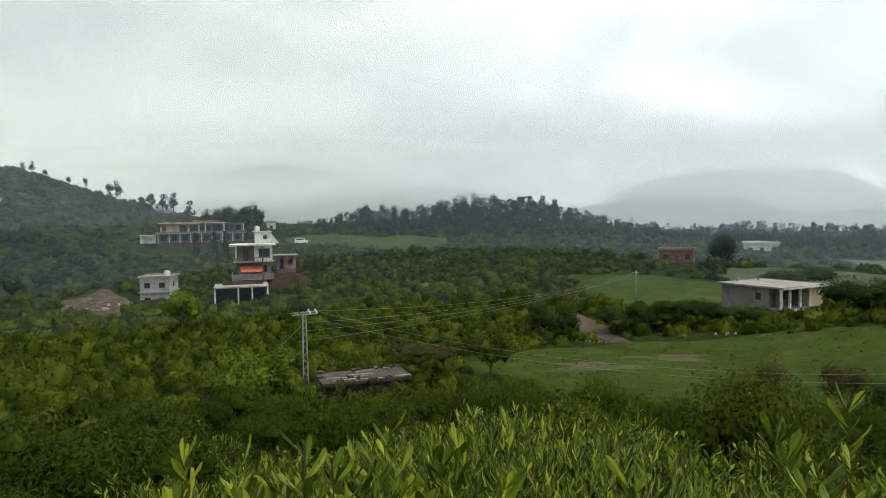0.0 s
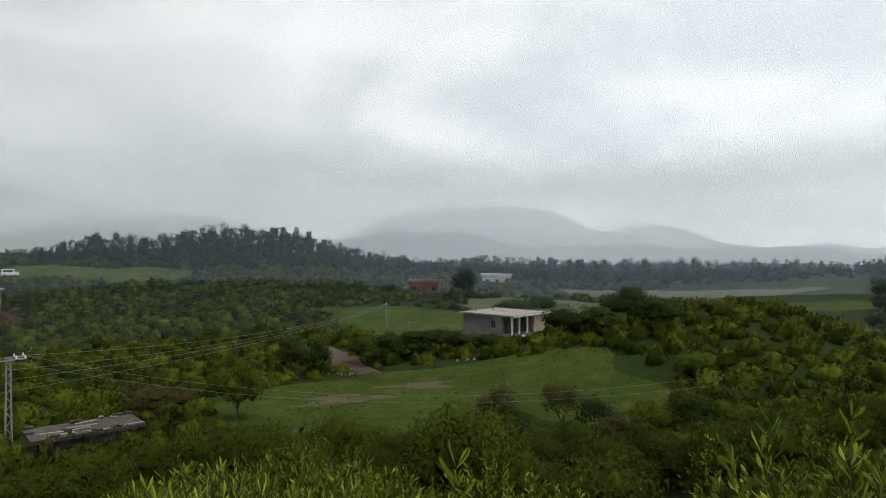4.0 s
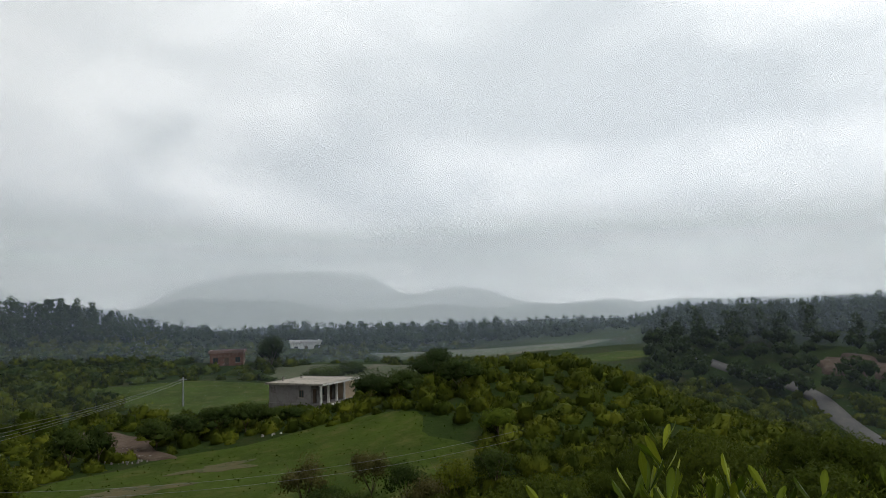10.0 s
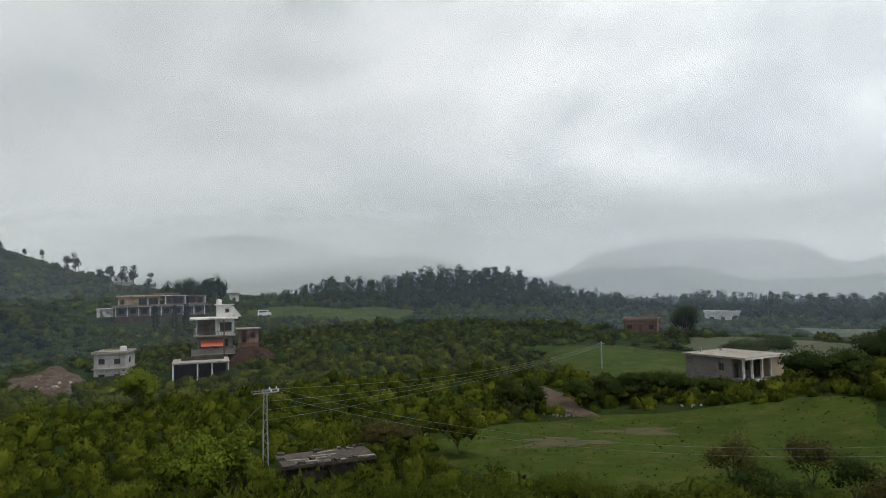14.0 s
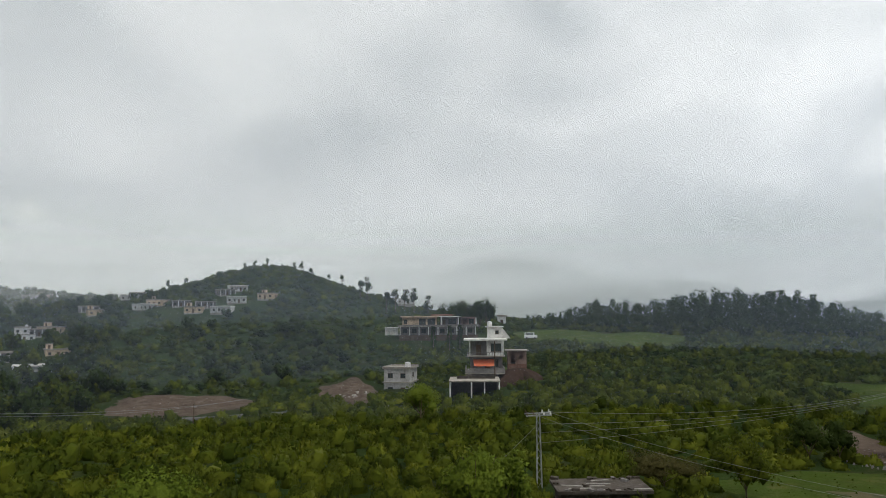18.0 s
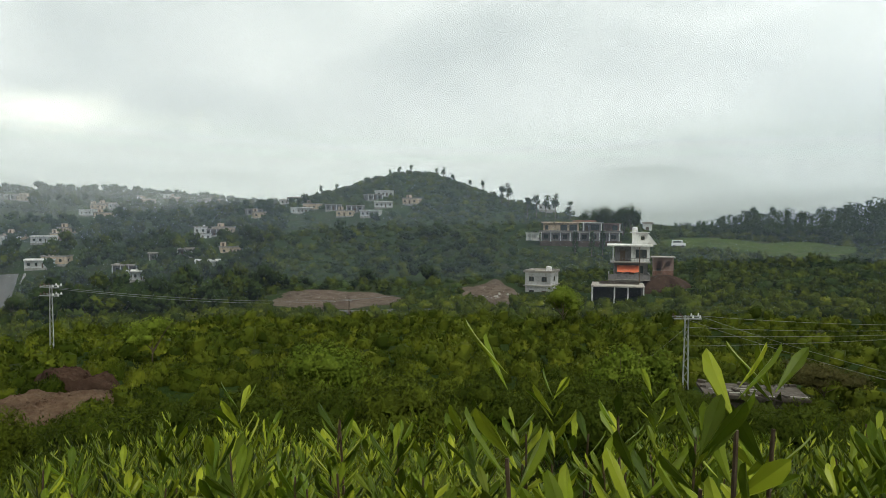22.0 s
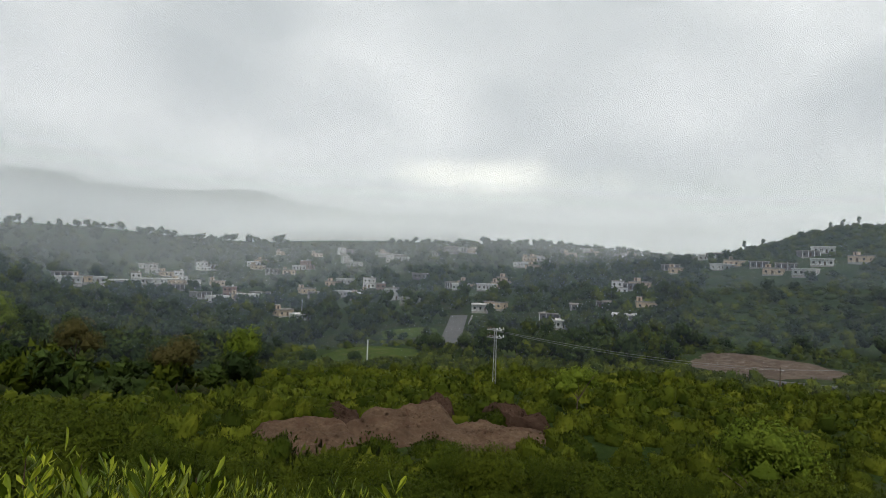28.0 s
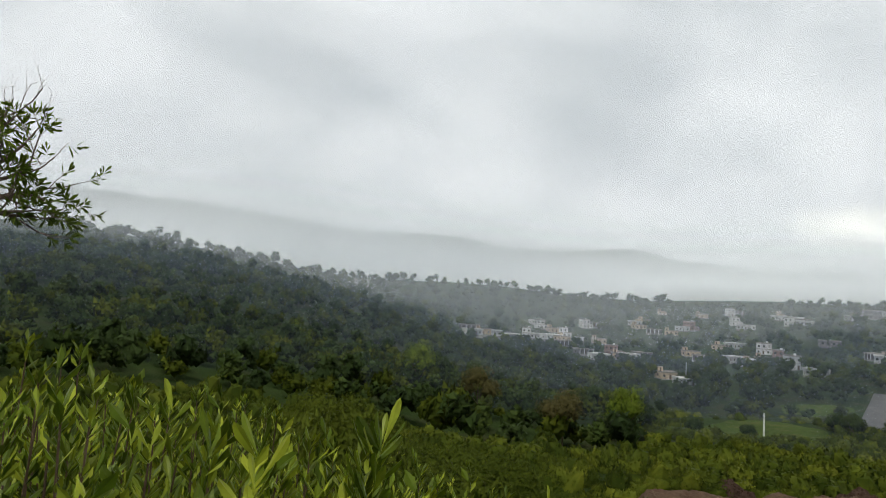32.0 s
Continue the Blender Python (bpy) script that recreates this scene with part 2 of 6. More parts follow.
M_ground = surface("scrub_ground", (0.008, 0.017, 0.003), (0.024, 0.040, 0.008), 1.2, 0.05, 0.95, 0.5, stain=(0.030, 0.032, 0.012), spec=0.05)
M_field = surface("meadow_grass", (0.020, 0.036, 0.0040), (0.044, 0.067, 0.0085), 1.1, 0.12, 0.95, 0.6, stain=(0.066, 0.068, 0.018), spec=0.05)
M_pale_grass = surface("dry_meadow_grass", (0.032, 0.048, 0.016), (0.056, 0.066, 0.030), 0.8, 0.06, 0.95, 0.5, stain=(0.085, 0.072, 0.052))
M_soil = surface("bare_soil", (0.046, 0.033, 0.024), (0.092, 0.066, 0.049), 1.5, 0.16, 0.95, 0.8, stain=(0.110, 0.088, 0.070), spec=0.1)
M_earth = surface("dug_earth", (0.048, 0.030, 0.019), (0.108, 0.071, 0.046), 3.4, 0.35, 0.97, 1.6, stain=(0.066, 0.037, 0.023), spec=0.1)
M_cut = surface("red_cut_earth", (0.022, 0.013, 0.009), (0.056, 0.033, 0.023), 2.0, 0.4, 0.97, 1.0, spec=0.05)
M_worn = surface("worn_turf", (0.046, 0.045, 0.014), (0.082, 0.064, 0.028), 1.5, 0.2, 0.95, 0.5, stain=(0.0187, 0.0299, 0.0056))
M_road = surface("asphalt", (0.0470, 0.0470, 0.0470), (0.0690, 0.0679, 0.0663), 3.0, 0.2, 0.85, 0.2, stain=(0.0829, 0.0774, 0.0718))
M_stone = surface("pale_stone", (0.2100, 0.1960, 0.1750), (0.3500, 0.3290, 0.3010), 2.0, 0.5, 0.9, 0.8)
M_plaster = surface("grey_plaster", (0.1275, 0.1162, 0.1125), (0.2025, 0.1875, 0.1800), 2.5, 0.35, 0.9, 0.2, stain=(0.0975, 0.0863, 0.0788))
M_white = surface("whitewash", (0.50, 0.49, 0.465), (0.70, 0.69, 0.66), 2.5, 0.3, 0.8, 0.15, stain=(0.3037, 0.2868, 0.2643))
M_grey = surface("pale_grey_render", (0.30, 0.29, 0.28), (0.44, 0.43, 0.41), 2.5, 0.35, 0.9, 0.2, stain=(0.22, 0.20, 0.19))
M_cream = surface("cream_plaster", (0.40, 0.30, 0.20), (0.52, 0.41, 0.29), 2.5, 0.3, 0.85, 0.15, stain=(0.1800, 0.1387, 0.1087))
M_pink = surface("pink_brick_plaster", (0.1760, 0.1080, 0.0880), (0.2640, 0.1760, 0.1440), 2.5, 0.4, 0.9, 0.2, stain=(0.1440, 0.1040, 0.0880))
M_brick = surface("red_brick", (0.1105, 0.0553, 0.0382), (0.1870, 0.0978, 0.0680), 4.0, 0.4, 0.9, 0.4, stain=(0.2040, 0.1445, 0.1105))
M_orange = surface("orange_wash", (0.36, 0.075, 0.03), (0.50, 0.12, 0.05), 2.0, 0.4, 0.85, 0.2, stain=(0.42, 0.16, 0.09))
M_concrete = surface("roof_concrete", (0.2184, 0.1974, 0.1680), (0.3192, 0.2898, 0.2520), 1.6, 0.25, 0.9, 0.3, stain=(0.1512, 0.1344, 0.1134))
M_wood = surface("dark_wood", (0.06, 0.04, 0.03), (0.13, 0.09, 0.06), 6.0, 1.0, 0.8, 0.3)
M_steel = surface("galvanised_steel", (0.22, 0.225, 0.225), (0.38, 0.385, 0.38), 5.0, 0.8, 0.5, 0.1, metal=0.4)
M_cable = surface("cable", (0.10, 0.10, 0.10), (0.22, 0.22, 0.22), 3.0, 0.5, 0.6, 0)
M_glass = glass("window_glass")
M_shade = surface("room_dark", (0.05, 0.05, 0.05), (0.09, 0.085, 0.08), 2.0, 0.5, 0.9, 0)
M_car = surface("white_paint", (0.70, 0.71, 0.72), (0.80, 0.81, 0.82), 3.0, 0.5, 0.3, 0)
M_bark = surface("bark", (0.07, 0.05, 0.035), (0.15, 0.11, 0.08), 9.0, 1.5, 0.95, 0.8)
M_twig = surface("twig", (0.035, 0.022, 0.014), (0.085, 0.050, 0.028), 12.0, 2.0, 0.8, 0.2)
M_leaf_near = foliage("glossy_leaf", (0.0047, 0.0119, 0.0010), (0.0762, 0.1150, 0.0060), (0.3472, 0.3700, 0.0260), 3.2, 0.34, 0.08, 0.10, 0.6)
M_leaf_bush = foliage("scrub_leaf", (0.0036, 0.0069, 0.0007), (0.0324, 0.0471, 0.0041), (0.1150, 0.1254, 0.0108), 0.34, 0.7, 0.04, 0.03)
M_leaf_yellow = foliage("yellowish_scrub_leaf", (0.0074, 0.0120, 0.0012), (0.0606, 0.0773, 0.0064), (0.1623, 0.1669, 0.0158), 0.40, 0.7, 0.04, 0.03)
M_leaf_tree = foliage("tree_leaf", (0.0043, 0.0090, 0.0017), (0.0267, 0.0450, 0.0090), (0.0742, 0.0946, 0.0162), 0.16, 0.7, 0.04, 0.04)
M_leaf_pale = foliage("pale_leaf", (0.034, 0.056, 0.007), (0.088, 0.122, 0.012), (0.180, 0.220, 0.028), 0.5, 0.7, 0.12, 0.03)
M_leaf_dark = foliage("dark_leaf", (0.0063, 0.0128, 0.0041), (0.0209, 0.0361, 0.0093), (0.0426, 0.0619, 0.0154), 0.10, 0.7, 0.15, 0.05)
M_leaf_brown = foliage("brown_leaf", (0.0202, 0.0196, 0.0058), (0.0614, 0.0538, 0.0169), (0.1075, 0.0883, 0.0307), 0.3, 0.7, 0.15, 0.05)
M_pine = foliage("pine_needles", (0.0114, 0.0223, 0.0093), (0.0303, 0.0515, 0.0185), (0.0566, 0.0801, 0.0288), 0.05, 0.7, 0.1, 0.05)
M_rust = surface("weathered_roof", (0.030, 0.024, 0.019), (0.075, 0.060, 0.048), 3.0, 0.6, 0.9, 0.4, stain=(0.10, 0.088, 0.075))


# ---- mesh helpers ----
def np_mesh(name, verts, faces, mat, smooth=False, lobe=None, tone=None):
    """A mesh from an array of corners and one of faces, all with the same number of corners."""
    verts, faces = np.asarray(verts, np.float32), np.asarray(faces, np.int32)
    k = faces.shape[1]
    me = bpy.data.meshes.new(name)
    me.vertices.add(len(verts))
    me.vertices.foreach_set("co", verts.ravel())
    me.loops.add(faces.size)
    me.loops.foreach_set("vertex_index", faces.ravel())
    me.polygons.add(len(faces))
    me.polygons.foreach_set("loop_start", np.arange(0, faces.size, k, dtype=np.int32))
    me.polygons.foreach_set("use_smooth", np.full(len(faces), smooth))
    me.update(calc_edges=True)
    me.materials.append(mat)
    if lobe is not None:
        me.attributes.new("lobe", "FLOAT_VECTOR", "POINT").data.foreach_set("vector", np.asarray(lobe, np.float32).ravel())
    if tone is not None:
        me.attributes.new("tone", "FLOAT", "POINT").data.foreach_set("value", np.asarray(tone, np.float32).ravel())
    return me


BOX_F = np.array([(0, 3, 2, 1), (4, 5, 6, 7), (0, 1, 5, 4), (1, 2, 6, 5), (2, 3, 7, 6), (3, 0, 4, 7)])


def box(x0, x1, y0, y1, z0, z1):
    v = np.array([(x0, y0, z0), (x1, y0, z0), (x1, y1, z0), (x0, y1, z0), (x0, y0, z1), (x1, y0, z1), (x1, y1, z1), (x0, y1, z1)], float)
    return v, BOX_F


def rod(a, b, ra, rb, sides=6):
    """A tapered rod from a to b, closed at both ends by quads."""
    a, b = np.array(a, float), np.array(b, float)
    w = b - a
    w /= np.linalg.norm(w) + 1e-9
    u = np.cross(w, (0, 0, 1) if abs(w[2]) < 0.9 else (1, 0, 0))
    u /= np.linalg.norm(u)
    q = np.cross(w, u)
    ang = np.arange(sides) * 2 * np.pi / sides
    ring = np.cos(ang)[:, None] * u + np.sin(ang)[:, None] * q
    v = np.vstack([a + ring * ra, b + ring * rb])
    f = [(i, (i + 1) % sides, sides + (i + 1) % sides, sides + i) for i in range(sides)]
    for base, flip in ((0, -1), (sides, 1)):
        for i in range(1, sides - 2, 2):
            f.append(tuple([base, base + i, base + i + 1, base + i + 2][::flip]))
    return v, np.array(f)


def merged(pieces):
    vs, fs, at = [], [], 0
    for v, f in pieces:
        vs.append(v)
        fs.append(np.asarray(f) + at)
        at += len(v)
    return np.vstack(vs), np.vstack(fs)


def thing(name, label, category, x, y, z, rz=0.0, group="", kind=""):
    e = new(name)
    e.empty_display_size = 0.2
    e.matrix_world = pose(x, y, z, 0, 0, rz)
    return tagged(e, label, category, group, kind)


def part(name, pieces, mat, parent, label="", smooth=False):
    v, f, *lobe = merged(pieces) if isinstance(pieces, list) else pieces
    ob = new(name, np_mesh(name, v, f, mat, smooth, *lobe))
    ob.parent = parent
    return tagged(ob, label)


# ---- the lie of the land ----
def at(az, d):
    """Plan place from a bearing (degrees to the left of ahead) and a distance."""
    return -math.sin(radians(az)) * d, math.cos(radians(az)) * d


HILLS = [(64, 59, 20, 5.0), (27, 67, 40, -3.5), (100, 40, 26, -9.2), (188, 68, 50, 2.2), (325, 57, 120, 5.0), (127, 141, 60, -1.7),
         (48, 132, 45, -1.2), (22, 249, 60, 6.7), (-57, 213, 42, 3.6), (-72, 170, 32, -1.6), (-69, 98, 34, -2.8),
         (-187, 278, 48, 16.5), (-191, 198, 45, 8.6), (-125, 245, 45, 10.8), (-152, 106, 50, -1.7), (-143, 46, 48, -4.0),
         (-365, 163, 95, 18.0), (-285, 15, 60, -9.7), (-170, -9, 50, -8.7), (-392, -120, 75, -5.4), (-169, -132, 60, 6.8),
         (-331, -259, 130, 42.0), (-187, 278, 26, 11.5), (-60, 126, 20, -0.9), (-322, 270, 60, 9.0), (-90, -8, 16, -3.5),
         (70, 68, 16, 4.0), (199, 93, 55, 4.0), (-414, -73, 70, 17.0)]
FAR_HILLS = [(-235, 820, 105, 52), (-60, 950, 160, 38), (120, 1100, 200, 8), (417, 1284, 95, 60), (549, 1233, 75, 74), (645, 1163, 70, 64),
             (757, 1081, 80, 24), (853, 981, 85, 36), (300, 742, 70, 20), (463, 771, 70, 12), (-700, 500, 260, 50), (-800, -100, 300, 70),
             (-560, -560, 240, 60), (0, -260, 150, 60)]


def smooth01(u):
    u = np.clip(u, 0, 1)
    return u * u * (3 - 2 * u)


def land(x, y):
    """Height of the ground; the first camera place is the origin, 1.7 m over it."""
    x, y = np.asarray(x, float), np.asarray(y, float)
    r = np.hypot(x, y)
    az = np.degrees(np.arctan2(-x, y))
    z = np.full_like(r, -12.0)
    for hx, hy, s, h in HILLS:
        z = z + h * np.exp(-((x - hx) ** 2 + (y - hy) ** 2) / (2 * s * s))
    for hx, hy, s, h in FAR_HILLS:
        z = z + h * np.exp(-((x - hx) ** 2 + (y - hy) ** 2) / (2 * s * s)) * smooth01((r - 350) / 250)
    side = np.maximum(smooth01((-az - 38) / 25), smooth01((az - 85) / 25))
    slope = 0.245 - 0.13 * side
    near = -1.7 - slope * np.maximum(r - 0.8, 0)
    k = smooth01((r - 14) / 34)
    z = near * (1 - k) + z * k
    far = smooth01((r - 480) / 300)
    z = z + far * (13 * np.sin(x * 0.017 + 1.7 * np.sin(y * 0.009)) * np.sin(y * 0.014 + 0.5) + 5 * np.sin(x * 0.041 + y * 0.022) * np.sin(y * 0.037 - x * 0.011) + 2.5 * np.sin(x * 0.11 + 2) * np.sin(y * 0.09))
    z = z + 0.25 * np.sin(x * 0.21 + 1.3) * np.sin(y * 0.17) * smooth01((r - 6) / 20)
    z = z + 1.2 * np.sin(x * 0.031 + y * 0.013) * np.sin(y * 0.027 - 0.4) * smooth01((r - 110) / 80)
    return z


def height(x, y):
    return float(land(np.array([x]), np.array([y]))[0])


n_az, rings = 420, np.concatenate([[0.0], np.geomspace(0.1, 4200, 240)])
ang = np.linspace(0, 2 * np.pi, n_az, endpoint=False)
gx, gy = np.outer(rings[1:], np.sin(ang)), np.outer(rings[1:], np.cos(ang))
gv = np.column_stack([gx.ravel(), gy.ravel(), land(gx, gy).ravel()])
ii, jj = np.meshgrid(np.arange(len(rings) - 2), np.arange(n_az), indexing="ij")
a, b = ii * n_az + jj, ii * n_az + (jj + 1) % n_az
gf = np.stack([a, a + n_az, b + n_az, b], -1).reshape(-1, 4)
ground = new("ground", np_mesh("ground", gv, gf, M_ground, True))
tagged(ground, "rolling scrub-covered hillside and valley ground", "ground", kind="structure")


def draped(name, cx, cy, rx, ry, rz, mat, label, category, lift=0.06, ragged=0.12, parent=None, kind="structure", rings_n=14, segs=56, dome=0.0):
    """A sheet with a ragged oval outline that follows the ground."""
    t = np.linspace(0, 2 * np.pi, segs, endpoint=False)
    edge = 1 + ragged * (np.sin(3 * t + cx) + 0.6 * np.sin(5 * t + cy) + 0.4 * np.sin(9 * t + cx * 2))
    q = np.linspace(0, 1, rings_n)[1:]
    u = np.outer(q, np.cos(t) * edge) * rx
    w = np.outer(q, np.sin(t) * edge) * ry
    c, s = math.cos(radians(rz)), math.sin(radians(rz))
    X, Y = cx + u * c - w * s, cy + u * s + w * c
    Z = land(X, Y) + lift + dome * (1 - q[:, None] ** 2)
    Z[-1] -= lift + 0.1
    V = np.vstack([np.column_stack([X.ravel(), Y.ravel(), Z.ravel()]), [(cx, cy, height(cx, cy) + lift + dome)]])
    k = len(q)
    i2, j2 = np.meshgrid(np.arange(k - 1), np.arange(segs), indexing="ij")
    a2, b2 = i2 * segs + j2, i2 * segs + (j2 + 1) % segs
    F = np.stack([a2, a2 + segs, b2 + segs, b2], -1).reshape(-1, 4)
    last = len(V) - 1
    F = np.vstack([F, [(last, j, (j + 1) % segs, (j + 2) % segs) for j in range(0, segs, 2)]])
    ob = new(name, np_mesh(name, V, F, mat, True))
    return tagged(ob, label, category, kind=kind)


BARE = []  # ovals kept free of bushes: x, y, rx, ry, turn in radians


def keep_free(cx, cy, rx, ry, rz=0.0):
    BARE.append((cx, cy, rx, ry, radians(rz)))


def is_free(x, y):
    """Where bushes may grow."""
    ok = np.ones_like(x, bool)
    for cx, cy, rx, ry, a in BARE:
        c, s = math.cos(a), math.sin(a)
        u, w = (x - cx) * c + (y - cy) * s, -(x - cx) * s + (y - cy) * c
        ok &= (u / rx) ** 2 + (w / ry) ** 2 > 1
    return ok


def meadow(name, az, d, rx, ry, rz, mat, label, category="meadow", lift=0.06, ragged=0.1, free=1.0, dome=0.0):
    cx, cy = at(az, d)
    keep_free(cx, cy, rx * free, ry * free, rz)
    return draped(name, cx, cy, rx, ry, rz, mat, label, category, lift, ragged, dome=dome)


meadow("field", -21.5, 64.5, 22, 19.5, -20, M_field, "open green meadow of short grass", lift=0.12, ragged=0.09)
for az_, d_, rx_, ry_ in ((-12.8, 66, 4.2, 2.2), (-19.2, 72, 3.8, 2.0)):
    x_, y_ = at(az_, d_)
    draped("worn_patch", x_, y_, rx_, ry_, -10, M_worn, "worn brown patch of turf on the meadow", "bare ground", lift=0.15, ragged=0.3)
meadow("field", -19, 126, 17, 17, 0, M_field, "green meadow beside the small brick house")
meadow("field", -29.5, 146, 16, 20, 20, M_pale_grass, "thin dry meadow behind the porch house")
meadow("field", -13.5, 138, 13, 7, 0, M_field, "green meadow strip on the slope")
meadow("field", 4, 196, 17, 16, 10, M_field, "grass terraces on the far slope")
meadow("field", 9.5, 205, 16, 14, 10, M_field, "grass terraces on the far slope")
meadow("field", -41, 174, 32, 11, -40, M_pale_grass, "pale dry meadow on the far plateau")
meadow("field", -50.5, 152, 14, 6, -45, M_field, "green meadow beyond the bushy mound")
meadow("field", 73.5, 146, 14, 13, -10, M_field, "green crop field in the valley")
meadow("field", 78, 132, 9, 8, -10, M_field, "small green field in the valley")
meadow("field", 60, 150, 8, 12, 20, M_field, "grass beside the road")
meadow("field", 70, 176, 7, 8, 20, M_field, "grass beside the road")
meadow("dirt_patch", 41.4, 134, 15, 12.5, -10, M_soil, "bare levelled earth with pale rubble", "bare earth", 0.15, 0.12)
meadow("dirt_patch", 27.8, 137, 6, 16, 34, M_soil, "bare dug slope beside the white house", "bare earth", 0.15, 0.15)
meadow("dirt_patch", -12.2, 92, 2.6, 11, 10, M_soil, "bare stony bank at the edge of the meadow", "bare earth", 0.2, 0.2)


# ---- roads ----
def road_strip(name, pts, width, mat, label, lift=0.15, parent=None):
    """A road that follows a smooth line over the ground."""
    P = np.array(pts, float)
    t = np.linspace(0, len(P) - 1, 40)
    i = np.clip(t.astype(int), 0, len(P) - 2)
    f = (t - i)[:, None]
    L = P[i] * (1 - f) + P[i + 1] * f
    for _ in range(6):
        L[1:-1] = (L[:-2] + L[1:-1] * 2 + L[2:]) / 4
    D = np.gradient(L, axis=0)
    D /= np.linalg.norm(D, axis=1)[:, None]
    N = np.column_stack([-D[:, 1], D[:, 0]])
    zc = land(L[:, 0], L[:, 1])
    rows_v = []
    for k, drop in ((-0.56, -0.5), (-0.5, 0.0), (0, 0.05), (0.5, 0.0), (0.56, -0.5)):
        q = L + N * k * width
        rows_v.append(np.column_stack([q, np.maximum(zc, land(q[:, 0], q[:, 1])) + lift + drop]))
    V = np.stack(rows_v, 1).reshape(-1, 3)
    F = [(r * 5 + c, r * 5 + c + 1, r * 5 + c + 6, r * 5 + c + 5) for r in range(39) for c in range(4)]
    ob = new(name, np_mesh(name, V, F, mat, True))
    for q in L[::2]:
        keep_free(q[0], q[1], width * 0.75, width * 0.75)
    return tagged(ob, label, "road", kind="structure")


road_strip("road", [at(66.3, 158), at(66.2, 168), at(65.9, 180), at(65.5, 196)], 4.8, M_road, "grey asphalt road down the valley")
road_strip("road", [at(31.5, 117), at(34, 116), at(38, 116), at(42.5, 118)], 3.2, M_road, "narrow pale road below the bushes")
road_strip("roadside_wall", [at(64.9, 158), at(64.85, 168), at(64.7, 184), at(64.4, 194)], 0.4, M_plaster, "low pale stone wall along the road", 0.45)
road_strip("road", [at(-58.2, 148), at(-60.8, 140), at(-64.3, 135), at(-66.8, 127), at(-69.2, 113), at(-71.5, 100)], 3.0, M_road, "narrow grey road in the gully")


meadow("cut_bank", -69.5, 141, 4.5, 8, -20, M_soil, "bare reddish cut slope above the gully road", "bare earth", 0.5, 0.25, dome=1.0)


# ---- houses ----
def sight_free(az, d, w, depth):
    """Keeps the ground open in front of a thing, as gardens and yards do."""
    x, y = at(az, d - depth * 0.3)
    keep_free(x, y, w * 0.8, depth * 0.5, az)


def wall_panel(length, h, thick, holes):
    """A wall along x from 0 to length, its outer face at y = 0, with openings (x0, x1, z0, z1) through it."""
    us = sorted({0.0, length, *[u for q in holes for u in q[:2]]})
    vs = sorted({0.0, h, *[v for q in holes for v in q[2:]]})
    out = []
    for u0, u1 in zip(us, us[1:]):
        for v0, v1 in zip(vs, vs[1:]):
            if not any(q[0] <= u0 and u1 <= q[1] and q[2] <= v0 and v1 <= q[3] for q in holes):
                out.append(box(u0, u1, 0, thick, v0, v1))
    return out


def placed(pieces, x, y, z, deg):
    c, s = math.cos(radians(deg)), math.sin(radians(deg))
    out = []
    for v, f in pieces:
        v = np.asarray(v, float)
        out.append((np.column_stack([v[:, 0] * c - v[:, 1] * s + x, v[:, 0] * s + v[:, 1] * c + y, v[:, 2] + z]), f))
    return out


def storey(h, w, d, z, height_, wall, holes, thick=0.24, label="", x=0.0, y=0.0):
    """Four walls round a room w wide and d deep whose front is at y = 0 and faces -y. holes: for front, right, back, left, lists of (u0, u1, v0, v1, kind)."""
    base = [(x, y, 0, w), (x + w, y + thick, 90, d - 2 * thick), (x + w, y + d, 180, w), (x, y + d - thick, 270, d - 2 * thick)]
    pieces = []
    for (bx, by, deg, length), hs in zip(base, holes):
        pieces += placed(wall_panel(length, height_, thick, [q[:4] for q in hs]), bx, by, z, deg)
    part("wall", pieces, wall, h, label)
    for (bx, by, deg, length), hs in zip(base, holes):
        for u0, u1, v0, v1, what in hs:
            if what == "open":
                continue
            fr = 0.06
            frame_p = [box(u0, u0 + fr, 0.06, 0.14, v0, v1), box(u1 - fr, u1, 0.06, 0.14, v0, v1), box(u0 + fr, u1 - fr, 0.06, 0.14, v1 - fr, v1)]
            if what == "window":
                frame_p += [box(u0 + fr, u1 - fr, 0.06, 0.14, v0, v0 + fr), box((u0 + u1) / 2 - 0.03, (u0 + u1) / 2 + 0.03, 0.07, 0.13, v0 + fr, v1 - fr)]
                win = part("window", placed(frame_p, bx, by, z, deg), M_wood, h, "dark window frame")
                part("pane", placed([box(u0 + fr, u1 - fr, 0.09, 0.11, v0 + fr, v1 - fr)], bx, by, z, deg), M_glass, win)
                part("sill", placed([box(u0 - 0.08, u1 + 0.08, -0.08, 0.05, v0 - 0.08, v0 - 0.003)], bx, by, z, deg), M_concrete, win)
            else:
                dr = part("door", placed([box(u0 + fr, u1 - fr, 0.09, 0.13, v0, v1 - fr)], bx, by, z, deg), M_wood, h, "dark wooden door")
                part("door_frame", placed(frame_p, bx, by, z, deg), M_wood, dr)
    part("floor_slab", [box(x + thick, x + w - thick, y + thick, y + d - thick, z, z + 0.12)], M_shade, h)


def slab(h, name, x0, x1, y0, y1, z, t, mat=None, label="", rim=0.0):
    ps = [box(x0, x1, y0, y1, z, z + t)]
    if rim:
        q = 0.15
        ps += [box(x0, x1, y0, y0 + q, z + t, z + t + rim), box(x0, x1, y1 - q, y1, z + t, z + t + rim),
               box(x0, x0 + q, y0 + q, y1 - q, z + t, z + t + rim), box(x1 - q, x1, y0 + q, y1 - q, z + t, z + t + rim)]
    return part(name, ps, mat or M_concrete, h, label)


